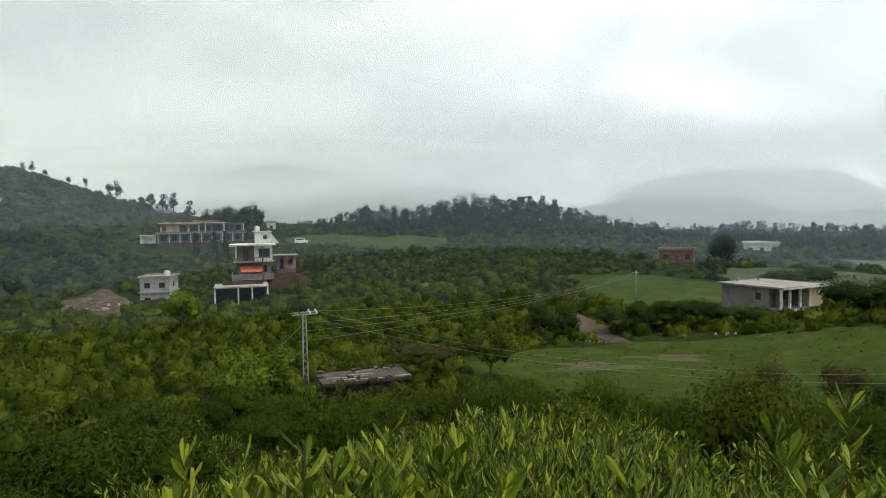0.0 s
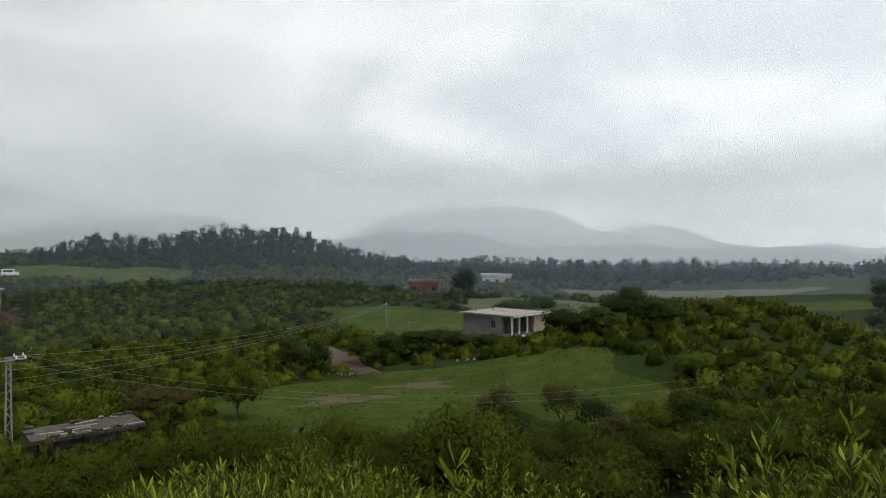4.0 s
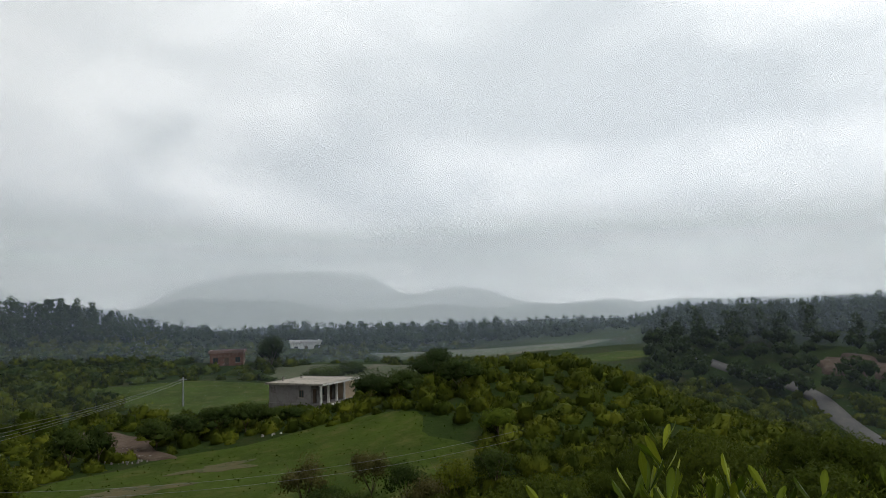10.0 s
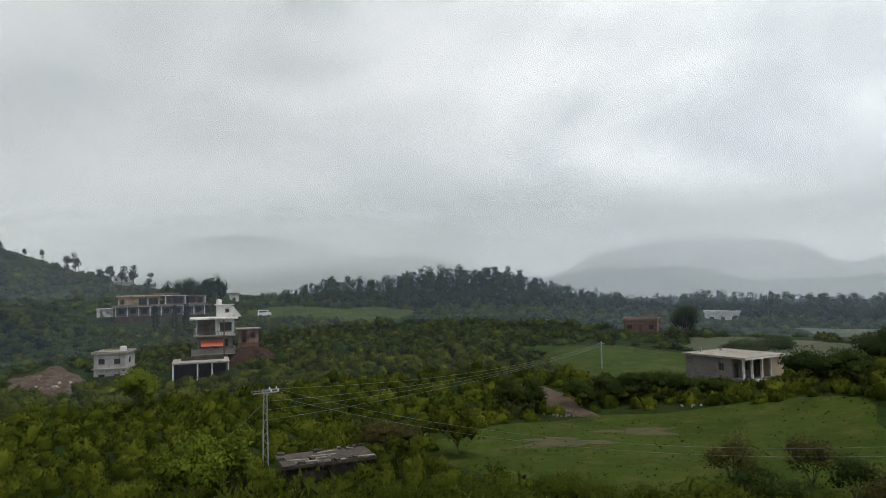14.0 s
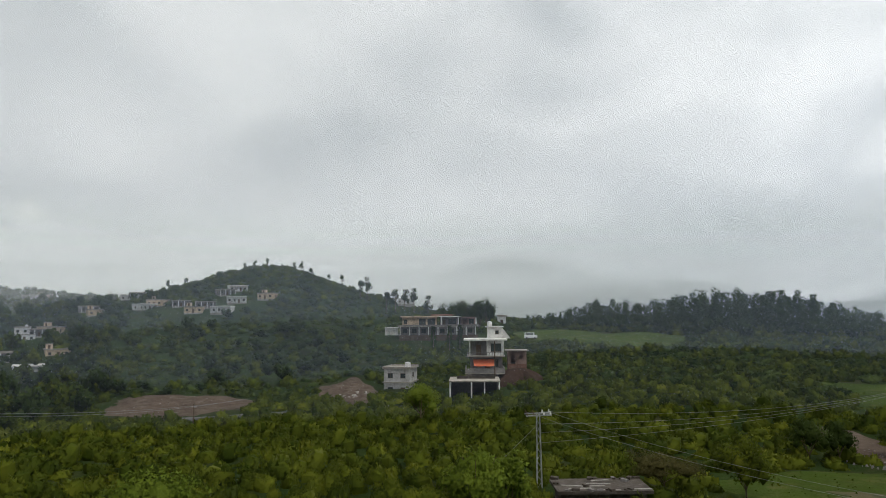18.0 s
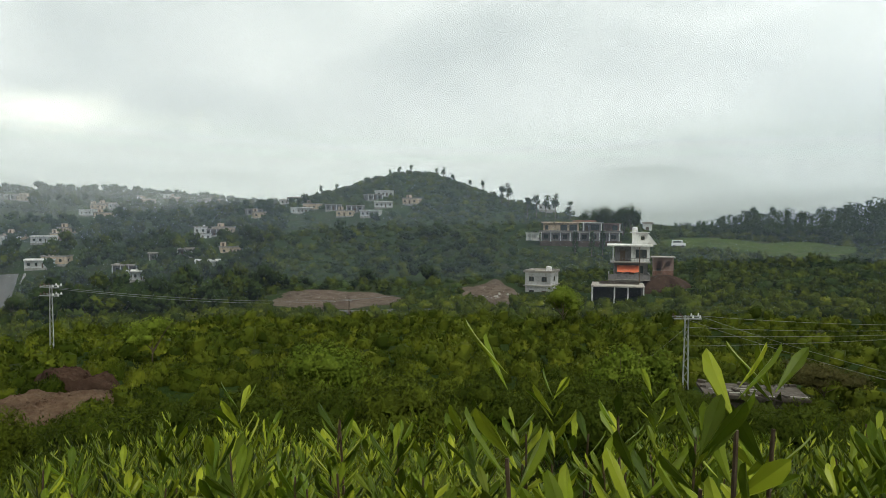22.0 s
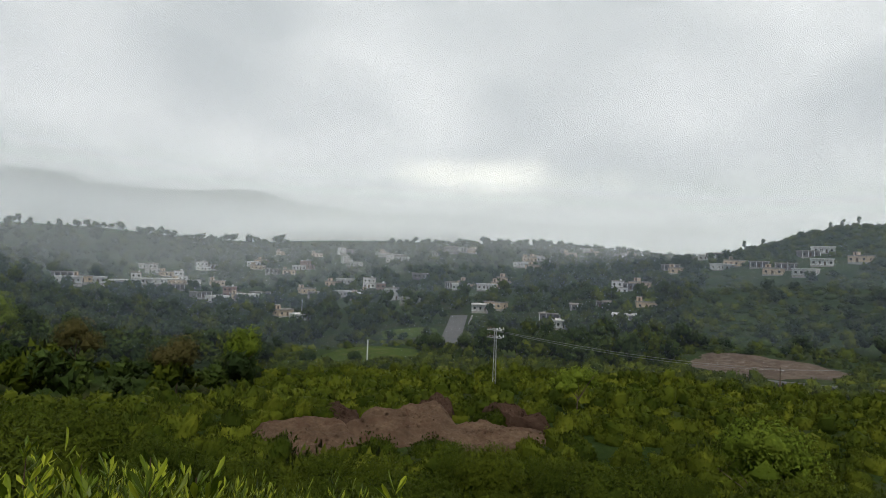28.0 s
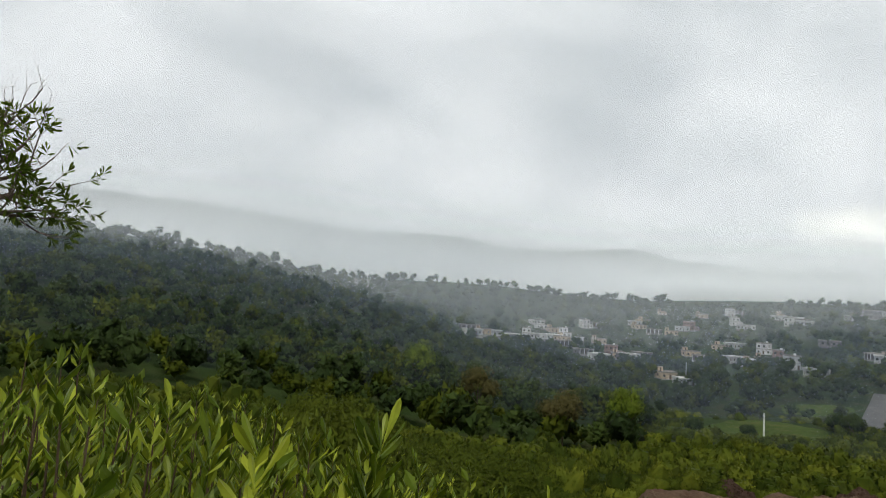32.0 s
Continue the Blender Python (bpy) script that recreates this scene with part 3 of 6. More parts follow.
def plinth(h, x0, x1, y0, y1, depth=2.2, mat=None):
    part("plinth", [box(x0, x1, y0, y1, -depth, -0.002)], mat or M_stone, h)


def tank(h, x, y, z, r=0.6, t=1.1, mat=None):
    part("water_tank", [rod((x, y, z), (x, y, z + t), r, r, 12), rod((x, y, z + t), (x, y, z + t + 0.15), r * 0.85, r * 0.3, 12)], mat or M_white, h)


def front_set(w, n, h=1.2, sill=0.95, ww=1.1, door_at=None):
    """Evenly spaced windows along a wall, one of which may be a door."""
    out = []
    for i in range(n):
        c = w * (i + 0.5) / n
        if door_at == i:
            out.append((c - 0.5, c + 0.5, 0.0, 2.1, "door"))
        else:
            out.append((c - ww / 2, c + ww / 2, sill, sill + h, "window"))
    return out


def flat_house(name, label, wall, w, d, floors=1, x=0.0, y=0.0, z=0.0, rz=0.0, n_front=3, porch=0.0, tank_on=False, upper=1.0, group="", rim=0.35, roof=None, stair=False):
    """A flat-roofed house of one or two storeys, its front towards -y, with a porch on pillars where asked."""
    h = thing(name, label, "house", x, y, z, rz, group)
    plinth(h, 0, w, -porch, d)
    zz, fh = 0.0, 3.2
    for k in range(floors):
        ww = w if k == 0 else w * upper
        holes = [front_set(ww, max(1, round(n_front * ww / w)), door_at=n_front // 2 if k == 0 else None), front_set(d - 0.48, 1), [], front_set(d - 0.48, 1)]
        storey(h, ww, d, zz, fh, wall, holes)
        over = 0.35 if porch == 0 else porch + 0.3
        slab(h, "roof" if k == floors - 1 else "balcony_slab", -0.3, (ww if k == floors - 1 else w) + 0.3, -over, d + 0.25, zz + fh, 0.22, roof, rim=rim if k == floors - 1 else 0.0)
        if porch:
            n = max(3, round(ww / 3.0) + 1)
            for i in range(n):
                px = 0.15 + (ww - 0.3) * i / (n - 1)
                part("pillar", [box(px - 0.14, px + 0.14, -porch - 0.02, -porch + 0.26, zz, zz + fh)], M_white, h, "whitewashed pillar")
        zz += fh + 0.22
    if tank_on:
        tank(h, w * upper * 0.75, d * 0.6, zz)
    if stair:
        storey(h, 2.4, 2.4, zz, 2.2, wall, [[(0.7, 1.6, 0.0, 1.9, "door")], [], [], []], x=0.4, y=d - 2.8)
        slab(h, "stair_roof", 0.3, 2.9, d - 2.95, d - 0.25, zz + 2.2, 0.15, roof)
    return h


def facing(az, d, extra=0.0):
    """A place and the turn that makes a house look back along its bearing."""
    x, y = at(az, d)
    return x, y, az + extra


# the open house with the pillared porch above the meadow
def porch_house():
    x, y, z = 46.3, 89.5, -13.45
    h = thing("porch_house", "unplastered single-storey house with a pale flat roof and pillared porch", "house", x, y, z, 27.3)
    keep_free(51, 96, 8.5, 8.5)
    plinth(h, 0.3, 9.7, 0.3, 10.4, 2.0, M_plaster)
    storey(h, 6.4, 7.9, 0, 2.8, M_plaster, [[(0.5, 1.4, 0.0, 2.1, "door"), (2.4, 3.5, 0.9, 2.1, "window"), (4.6, 5.5, 0.0, 2.1, "door")], [], [], [(5.4, 6.3, 0.9, 2.0, "window")]], x=0.5, y=2.5)
    storey(h, 2.7, 9.8, 0, 2.8, M_cream, [[], [(3.0, 4.0, 0.9, 2.0, "window")], [], []], x=6.9, y=0.6)
    for px in (0.55, 2.4, 4.6, 6.65):
        pil = part("pillar", [box(px - 0.14, px + 0.14, 0.55, 0.83, 0, 2.8)], M_white, h, "whitewashed pillar")
        part("capital", [box(px - 0.2, px + 0.2, 0.5, 0.88, 2.62, 2.796)], M_white, pil)
    roof = slab(h, "roof", 0.0, 10.0, 0.0, 10.8, 2.8, 0.22, M_concrete, "pale concrete roof slab", rim=0.05)
    part("fascia", [box(-0.02, 10.02, -0.06, -0.003, 2.74, 3.0)], M_white, roof)
    part("roof_stub", [box(3.2, 3.45, 9.8, 10.05, 3.0, 3.6)], M_concrete, roof)
    part("roof_stub", [box(6.8, 7.05, 9.0, 9.25, 3.0, 3.4)], M_concrete, roof)
    part("doorstep", [box(1.2, 4.2, -0.3, 0.28, -0.9, -0.15)], M_white, h, "pale doorstep")


porch_house()


# the narrow tower-like house with the orange wall
def tower_house():
    x, y = at(16.35, 131)
    z = -14.4
    h = thing("tower_house", "narrow stepped three-storey house with an orange awning", "house", x, y, z, 17)
    keep_free(x, y, 8, 8)
    plinth(h, -4.0, 4.0, -0.5, 8.4, 2.2, M_plaster)
    storey(h, 6.6, 6.0, 0, 3.0, M_plaster, [[(0.6, 1.5, 1.0, 2.2, "window"), (3.4, 4.4, 0, 2.1, "door")], [], [], []], x=-3.0, y=1.6)
    slab(h, "terrace", -3.6, 4.2, 0.0, 8.2, 3.0, 0.2, M_concrete)
    part("terrace_wall", [box(-3.6, 4.2, 0.0, 0.18, 3.2, 4.1), box(-3.6, -3.45, 0.18, 8, 3.2, 4.1), box(4.05, 4.2, 0.18, 8, 3.2, 4.1)], M_plaster, h, "low unplastered block wall")
    storey(h, 6.4, 5.0, 3.2, 3.1, M_plaster, [[(1.2, 2.2, 1.0, 2.5, "window"), (4.7, 5.6, 1.0, 2.5, "window"), (2.9, 3.9, 0.0, 2.1, "door")], [(1.5, 2.5, 1, 2.2, "window")], [], []], x=-2.6, y=2.4)
    # cloth awning sloping out over the terrace
    av, af = [], []
    for i in range(9):
        for j in range(5):
            u, w = i / 8, j / 4
            av.append((-1.9 + 4.0 * u + 0.25 * (u - 0.5) * (1 - w), 2.35 - 2.1 * w, 5.75 - 1.15 * w - 0.16 * math.sin(math.pi * w) - 0.12 * abs(math.sin(2 * math.pi * u)) * w))
    af = [(i * 5 + j, i * 5 + j + 5, i * 5 + j + 6, i * 5 + j + 1) for i in range(8) for j in range(4)]
    part("awning", (np.array(av), np.array(af)), M_orange, h, "sagging orange cloth awning")
    for px in (-2.0, 2.1):
        part("awning_pole", [rod((px, 0.27, 3.2), (px, 0.27, 4.62), 0.035, 0.03, 6)], M_wood, h)
    slab(h, "balcony", -3.3, 4.3, 0.9, 8.0, 6.3, 0.2, M_concrete, "grey balcony slab")
    for i, px in enumerate(np.arange(-3.2, 4.3, 0.55)):
        part("baluster", [box(px, px + 0.07, 0.95, 1.02, 6.5, 7.15)], M_plaster, h)
    part("balcony_rail", [box(-3.25, 4.25, 0.93, 1.04, 7.15, 7.24)], M_plaster, h)
    storey(h, 3.1, 4.8, 6.5, 3.0, M_white, [[(0.5, 2.6, 0.75, 2.4, "window")], [], [], []], x=1.0, y=1.9)
    storey(h, 3.3, 3.2, 6.5, 3.0, M_plaster, [[(1.0, 2.0, 0.0, 2.1, "door")], [], [], []], x=-2.4, y=3.5)
    for px in (-2.7, 0.8):
        part("pillar", [box(px - 0.15, px + 0.15, 1.5, 1.8, 6.5, 9.5)], M_white, h, "whitewashed pillar")
    slab(h, "roof", -3.9, 4.7, 0.7, 8.2, 9.5, 0.3, M_white, "white projecting roof slab")
    storey(h, 2.9, 2.6, 9.8, 2.3, M_white, [[(1.6, 2.3, 0.9, 1.6, "window")], [], [], []], x=0.9, y=4.0)
    slab(h, "stair_roof", 0.5, 4.2, 3.6, 7.0, 12.1, 0.14, M_white)
    tank(h, 1.4, 5.2, 12.24, 0.5, 0.9)
    part("stair_flank", [(np.array([(3.8, 3.98, 9.8), (5.6, 3.98, 9.8), (5.6, 4.2, 9.8), (3.8, 4.2, 9.8), (3.8, 3.98, 11.9), (4.0, 3.98, 11.9), (4.0, 4.2, 11.9), (3.8, 4.2, 11.9)], float), BOX_F)], M_white, h)
    # unfinished side room of bare brick, with a slab roof
    storey(h, 3.8, 3.6, 4.6, 2.6, M_pink, [[(0.6, 1.5, 0.0, 2.0, "open"), (2.3, 3.2, 0.9, 1.9, "open")], [], [], []], x=5.0, y=5.0)
    slab(h, "side_roof", 4.5, 9.2, 4.4, 8.9, 7.2, 0.18, M_concrete)
    part("side_footing", [box(5.0, 8.8, 5.0, 8.6, 0.5, 4.6)], M_brick, h)
    part("leaning_plank", [rod((6.4, 3.4, 3.6), (7.0, 4.9, 6.0), 0.07, 0.07, 4)], M_wood, h)


def open_shed():
    x, y = at(17.0, 121)
    h = thing("open_shed", "low open shed with a flat slab roof on posts", "shed", x, y, -14.6, 17)
    keep_free(x, y, 7, 6)
    slab(h, "roof", -4.9, 4.2, -3.0, 4.5, 3.0, 0.25, M_concrete, "pale flat roof slab")
    part("back_wall", [box(-4.6, 3.9, 4.0, 4.3, -1.5, 3.0)], M_shade, h)
    part("side_wall", [box(-4.8, -4.55, -2.4, 4.0, -1.5, 3.0)], M_shade, h)
    part("side_wall", [box(3.75, 3.95, 0.5, 4.0, -1.5, 3.0)], M_plaster, h)
    for px in (-4.7, -0.9, 1.4, 4.0):
        part("post", [box(px - 0.12, px + 0.12, -2.8, -2.56, -1.5, 3.0)], M_white, h, "whitewashed post")
    part("roof_clutter", [box(-3.6, 3.4, 0.8, 1.1, 3.25, 3.75), box(-2.0, -0.6, 2.4, 3.2, 3.25, 3.7)], M_rust, h)


tower_house()
open_shed()

# brick heap and cut bank beside the tower house
x_, y_ = at(13.6, 133)
draped("cut_bank", x_, y_, 5.5, 5, 0, M_cut, "dark dug earth bank beside the house", "bare earth", 0.3, 0.15, dome=2.6)
keep_free(x_, y_, 6, 5)

# white two-storey house by the dug slope
x_, y_, r_ = facing(24.9, 138, -18)
keep_free(x_, y_, 9, 8)
flat_house("grey_house", "small two-storey grey plastered house with a flat roof", M_grey, 5.4, 6.2, 2, x_, y_, -16.2, r_, 2, tank_on=True).scale = (1.0, 1.0, 0.82)


# long brick villa on the rise
def villa():
    x, y = at(20.2, 200)
    h = thing("villa", "long two-storey brick house with deep verandas", "house", x, y, -5.9, 23)
    h.scale = (0.94, 0.94, 0.88)
    keep_free(x, y, 17, 10, 22)
    sight_free(21, 196, 14, 16)
    plinth(h, -12.4, 12.8, -2.8, 9, 3.0, M_soil)
    storey(h, 24, 8, 0, 2.8, M_plaster, [front_set(24, 8, 1.5, 0.6, 1.5, door_at=3), [], [], []], x=-12, y=0)
    slab(h, "terrace", -12.8, 13, -2.4, 8.4, 2.8, 0.22, M_concrete)
    for i in range(9):
        part("pillar", [box(-12 + i * 3.0 - 0.14, -12 + i * 3.0 + 0.14, -2.2, -1.92, 0, 2.8)], M_white, h, "whitewashed pillar")
    part("terrace_rail", [box(-12.8, 13, -2.4, -2.28, 3.02, 3.5)], M_plaster, h)
    storey(h, 11.2, 6, 3.02, 3.0, M_cream, [[(0.6, 1.6, 0.7, 2.2, "window"), (5.4, 7.6, 0.4, 2.4, "window"), (8.2, 10.6, 0.4, 2.4, "window")], [], [], []], x=-11.4, y=0.4)
    storey(h, 5.4, 6, 3.02, 3.0, M_plaster, [[(0.6, 1.5, 0.0, 2.1, "door"), (2.3, 4.9, 0.5, 2.4, "window")], [], [], []], x=1.2, y=1.0)
    storey(h, 4.6, 6, 3.02, 3.0, M_pink, [[(0.5, 1.6, 0.0, 2.3, "open"), (2.4, 4.0, 0.6, 2.3, "window")], [], [], []], x=7.8, y=1.0)
    for px in (1.2, 6.6, 12.3):
        part("pillar", [box(px - 0.14, px + 0.14, -1.2, -0.92, 3.02, 6.02)], M_white, h, "whitewashed pillar")
    slab(h, "roof", -12.0, 0.4, -1.0, 7.2, 6.02, 0.42, M_cream, "cream roof slab")
    slab(h, "roof", 0.5, 7.3, -1.3, 7.4, 6.02, 0.22, M_white, "white roof slab")
    slab(h, "roof", 7.4, 12.7, -1.3, 7.4, 5.8, 0.2, M_pink)
    part("roof_parapet", [box(-2.0, 5.5, 5.0, 5.2, 6.45, 7.0)], M_brick, h, "low brick parapet")
    part("annexe", wall_panel(4.2, 2.4, 0.2, [(0.8, 1.7, 0, 2.0), (2.4, 3.4, 0.9, 1.8)]) + [box(-0.2, 4.4, -0.3, 3.2, 2.4, 2.6), box(0, 4.2, 3.0, 3.2, 0, 2.4)], M_white, h).location = (-16.8, -1.0, 0)


villa()

# small brick house and long white-roofed building beyond the meadow
x_, y_, r_ = facing(-18.2, 165, -8)
keep_free(x_, y_, 8, 6)
flat_house("brick_house", "small red brick house with a flat roof", M_brick, 7.5, 5.0, 1, x_, y_, height(x_, y_) - 0.2, r_, 3, roof=M_pink)
x_, y_, r_ = facing(-24.6, 195, 4)
keep_free(x_, y_, 9, 6)
flat_house("long_house", "long low house with a white roof among trees", M_white, 8.5, 5.0, 1, x_, y_, -11.6, r_, 3, roof=M_white)
x_, y_, r_ = facing(15.0, 232)
keep_free(x_, y_, 6, 5)
flat_house("white_hut", "tiny white hut on the grass slope", M_white, 3.0, 3.0, 1, x_, y_, height(x_, y_) - 0.8, r_, 1)

# the village: five kinds of flat-roofed house, copied over the slopes
def village_house(label, wall, w, d, floors, az, r, turn, n, **more):
    x, y = at(az, r)
    h = flat_house("village_house", label, wall, w, d, floors, x, y, height(x, y) - 0.2, turn, n, group="village houses", **more)
    h.scale = (0.66, 0.66, 0.6)
    return h


kinds = [
    village_house("two-storey whitewashed village house with a flat roof", M_white, 8, 7, 2, 52.6, 232, 46, 3, tank_on=True, upper=0.7),
    village_house("low grey plastered village house with a porch", M_plaster, 9, 7, 1, 56.0, 204, 60, 3, porch=1.6),
    village_house("low whitewashed village house with a porch", M_white, 10, 6.5, 1, 52.6, 188, 50, 4, porch=1.5, roof=M_white),
    village_house("cream village house with a stair tower on its roof", M_cream, 9, 7, 1, 50.6, 206, 55, 3, stair=True),
    village_house("pink brick village house of two storeys", M_pink, 9, 7, 2, 72.6, 261, 70, 3, upper=0.6, tank_on=True),
    village_house("grey plastered block of two storeys", M_plaster, 11, 8, 2, 69.4, 284, 75, 4),
]
rng = random.Random(5)
valley_row = [(97.3, 262, 1), (95.2, 263, 2), (93.7, 267, 2), (90.8, 318, 0), (89.6, 315, 3), (88.4, 295, 2), (86.9, 335, 0), (86.1, 300, 3), (87.3, 262, 1), (84.0, 264, 2),
              (83.3, 352, 2), (81.8, 330, 1), (80.4, 328, 3), (79.0, 341, 4), (76.9, 292, 3), (78.3, 264, 1), (75.7, 256, 2), (73.7, 277, 0), (74.4, 248, 2), (70.5, 222, 2),
              (85.2, 270, 4), (91.6, 285, 2), (82.6, 270, 1), (88.9, 282, 4)]
middle_row = [(66.6, 256, 1), (65.6, 258, 3), (63.9, 244, 2), (62.2, 262, 3), (60.4, 312, 2), (58.7, 335, 2), (59.5, 338, 0), (56.1, 368, 3), (54.4, 206, 1), (51.2, 236, 3), (64.4, 201, 2),
              (79.3, 204, 2), (58.6, 186, 1), (80.9, 390, 0), (75.7, 384, 0), (75.0, 341, 2), (71.4, 366, 4), (70.9, 350, 2), (66.5, 372, 5), (64.5, 370, 3), (65.4, 384, 2),
              (67.4, 366, 0), (72.6, 372, 2), (78.0, 380, 3)]
hill_row = [(52.2, 380, 1), (49.7, 345, 0), (48.6, 350, 1), (47.9, 256, 3), (46.6, 340, 2), (44.7, 300, 4), (44.4, 254, 2), (41.1, 240, 3), (40.2, 246, 1), (37.8, 248, 2), (38.4, 262, 1), (35.4, 252, 3),
            (54.6, 400, 2), (51.0, 398, 3), (47.4, 388, 2), (45.4, 366, 0), (23.6, 262, 2), (106.6, 330, 2), (102.0, 400, 1), (100.8, 405, 0), (101.4, 402, 2)]
far_row = [(-27.5, 1190, 2), (-26.4, 1200, 2), (-28.4, 1195, 1), (-34.2, 1290, 2), (-35.0, 1300, 2), (-35.8, 1295, 2), (-36.4, 1300, 5), (-24.8, 1180, 2)]
beside = [(az_ + (0.55 + 3.0 * (i_ % 3) / 9) * (1 if i_ % 2 else -1) * 240 / d_, d_ + 7 * (i_ % 4) - 9, (k_ + 1 + i_ % 2) % 4) for i_, (az_, d_, k_) in enumerate(valley_row + middle_row + hill_row[:16]) if i_ % 5 != 2 and az_ > 36]
spots = valley_row + middle_row + hill_row + far_row + beside
for az_, d_, k_ in spots:
    x_, y_ = at(az_, d_)
    if k_ in (0, 4, 5) and rng.random() < 0.45:
        k_ = rng.choice((1, 2, 3))
    copy_thing(kinds[k_], pose(x_, y_, height(x_, y_) + 0.5, 0, 0, az_ + rng.uniform(-35, 35)))
    sight_free(az_, d_, 6, 22 if d_ > 240 else 14)
for h_ in kinds:
    d_ = math.hypot(h_.location.x, h_.location.y)
    sight_free(math.degrees(math.atan2(-h_.location.x, h_.location.y)), d_, 7, 13)
sight_free(66.2, 186, 3.6, 40)
sight_free(36, 118, 14, 10)
sight_free(43, 131, 12, 16)


# ---- power poles and cables ----
def lattice_pole(az, d, top, base, rz, label, arms=1):
    """A steel pole of two channels with lacing between them, cross-arms and insulators."""
    x, y = at(az, d)
    p = thing("power_pole", label, "power pole", x, y, base, rz, "power poles")
    H = top - base
    a0, a1 = 0.26, 0.13
    for s in (-1, 1):
        part("channel", [rod((s * a0, 0, -1.0), (s * a1, 0, H), 0.075, 0.06, 4)], M_steel, p)
    n = int(H / 0.55)
    for i in range(n):
        z0, z1 = H * i / n, H * (i + 1) / n
        w0, w1 = a0 + (a1 - a0) * i / n, a0 + (a1 - a0) * (i + 1) / n
        s = 1 if i % 2 else -1
        part("lacing_bar", [rod((-s * w0, 0, z0), (s * w1, 0, z1), 0.025, 0.025, 4)], M_steel, p)
    for k, oy in [(k, oy) for k in range(arms) for oy in (-0.22, 0.22)]:
        zz = H - 0.25 - 0.9 * k + (0.12 if oy > 0 else 0.0)
        arm = part("cross_arm", [box(-1.15, 1.15, oy - 0.05, oy + 0.05, zz - 0.05, zz + 0.05)], M_steel, p)
        for ix in (-1.05, -0.45, 0.45, 1.05):
            part("insulator", [rod((ix, oy, zz + 0.05), (ix, oy, zz + 0.15), 0.085, 0.085, 8), rod((ix, oy, zz + 0.15), (ix, oy, zz + 0.28), 0.055, 0.045, 8)], M_white if ix > 0 else M_wood, arm, "pale insulator" if ix > 0 else "brown insulator")
    return p, (x, y, base)


def plain_pole(az, d, top, base, label, mat, r=0.12):
    x, y = at(az, d)
    p = thing("utility_pole", label, "pole", x, y, base, 0, "utility poles")
    part("shaft", [rod((0, 0, -1.0), (0, 0, top - base), r, r * 0.7, 8)], mat, p)
    part("cross_arm", [box(-0.6, 0.6, -0.05, 0.05, top - base - 0.5, top - base - 0.4)], M_steel, p)
    return x, y, top


def cable(p, q, sag, r=0.018):
    p, q = np.array(p, float), np.array(q, float)
    n = 22
    t = np.linspace(0, 1, n + 1)[:, None]
    L = p + (q - p) * t
    L[:, 2] -= sag * 4 * t[:, 0] * (1 - t[:, 0])
    w_ = q - p
    side = np.array([-w_[1], w_[0], 0]) / math.hypot(w_[0], w_[1]) * r
    v = np.stack([L + side, L + (0, 0, r), L - side, L - (0, 0, r)], 1).reshape(-1, 3)
    f = [(i * 4 + k, i * 4 + (k + 1) % 4, i * 4 + 4 + (k + 1) % 4, i * 4 + 4 + k) for i in range(n) for k in range(4)]
    ob = new("cable", np_mesh("cable", v, f, M_cable))
    return tagged(ob, "thin sagging power cable between the poles", "cable", "power cables")


pole_a, base_a = lattice_pole(12.1, 58.5, -8.0, -16.2, 30, "galvanised lattice power pole with cross-arm and cables", 1)
pole_c, base_c = lattice_pole(63.2, 80, -7.0, -14.6, 20, "galvanised lattice power pole at the edge of the dug earth", 2)
x2, y2, t2 = plain_pole(-16.3, 117.5, -9.6, -14.0, "slender pale power pole beside the meadow", M_steel, 0.14)
plain_pole(15.4, 127, -4.8, -13.0, "dark pole beside the stepped house", M_wood, 0.14)
plain_pole(40.3, 113, -13.4, -17.5, "dark wooden pole beside the pale road", M_wood, 0.14)
plain_pole(73.6, 125, -14.0, -20.0, "pale concrete pole beside the green field", M_white, 0.16)
plain_pole(78.9, 205, -11.0, -18.0, "pale pole among the trees", M_steel, 0.14)
plain_pole(26.0, 300, 14.0, 6.0, "thin mast on the saddle of the hill", M_steel, 0.12)
xa, ya = at(12.1, 58.5)
for k_, off in enumerate((0.3, -0.1, 0.2, -0.3)):
    cable((xa + off, ya + off, -8.0 - (0.0, 1.0, 1.75, 2.6)[k_]), (x2 + off, y2, t2 - 0.2 - 0.22 * k_), (1.5, 1.3, 1.1, 0.9)[k_], 0.013)
xf, yf = at(-44, 52)
for k_, off in enumerate((-1.05, 1.05)):
    cable((xa + off * 0.8, ya + off * 0.4, -8.0), (xf, yf, -9.6 + off * 0.3), 2.2, 0.011)
xc, yc = at(63.2, 80)
cable((xc + 0.6, yc + 0.3, -7.3), (*at(36, 118), -13.6), 1.2)
cable((xc - 0.6, yc - 0.3, -7.3), (*at(36.5, 118), -13.6), 1.5)
cable((xa, ya, -9.0), (*at(22, 44), -13.5), 0.1, 0.012)


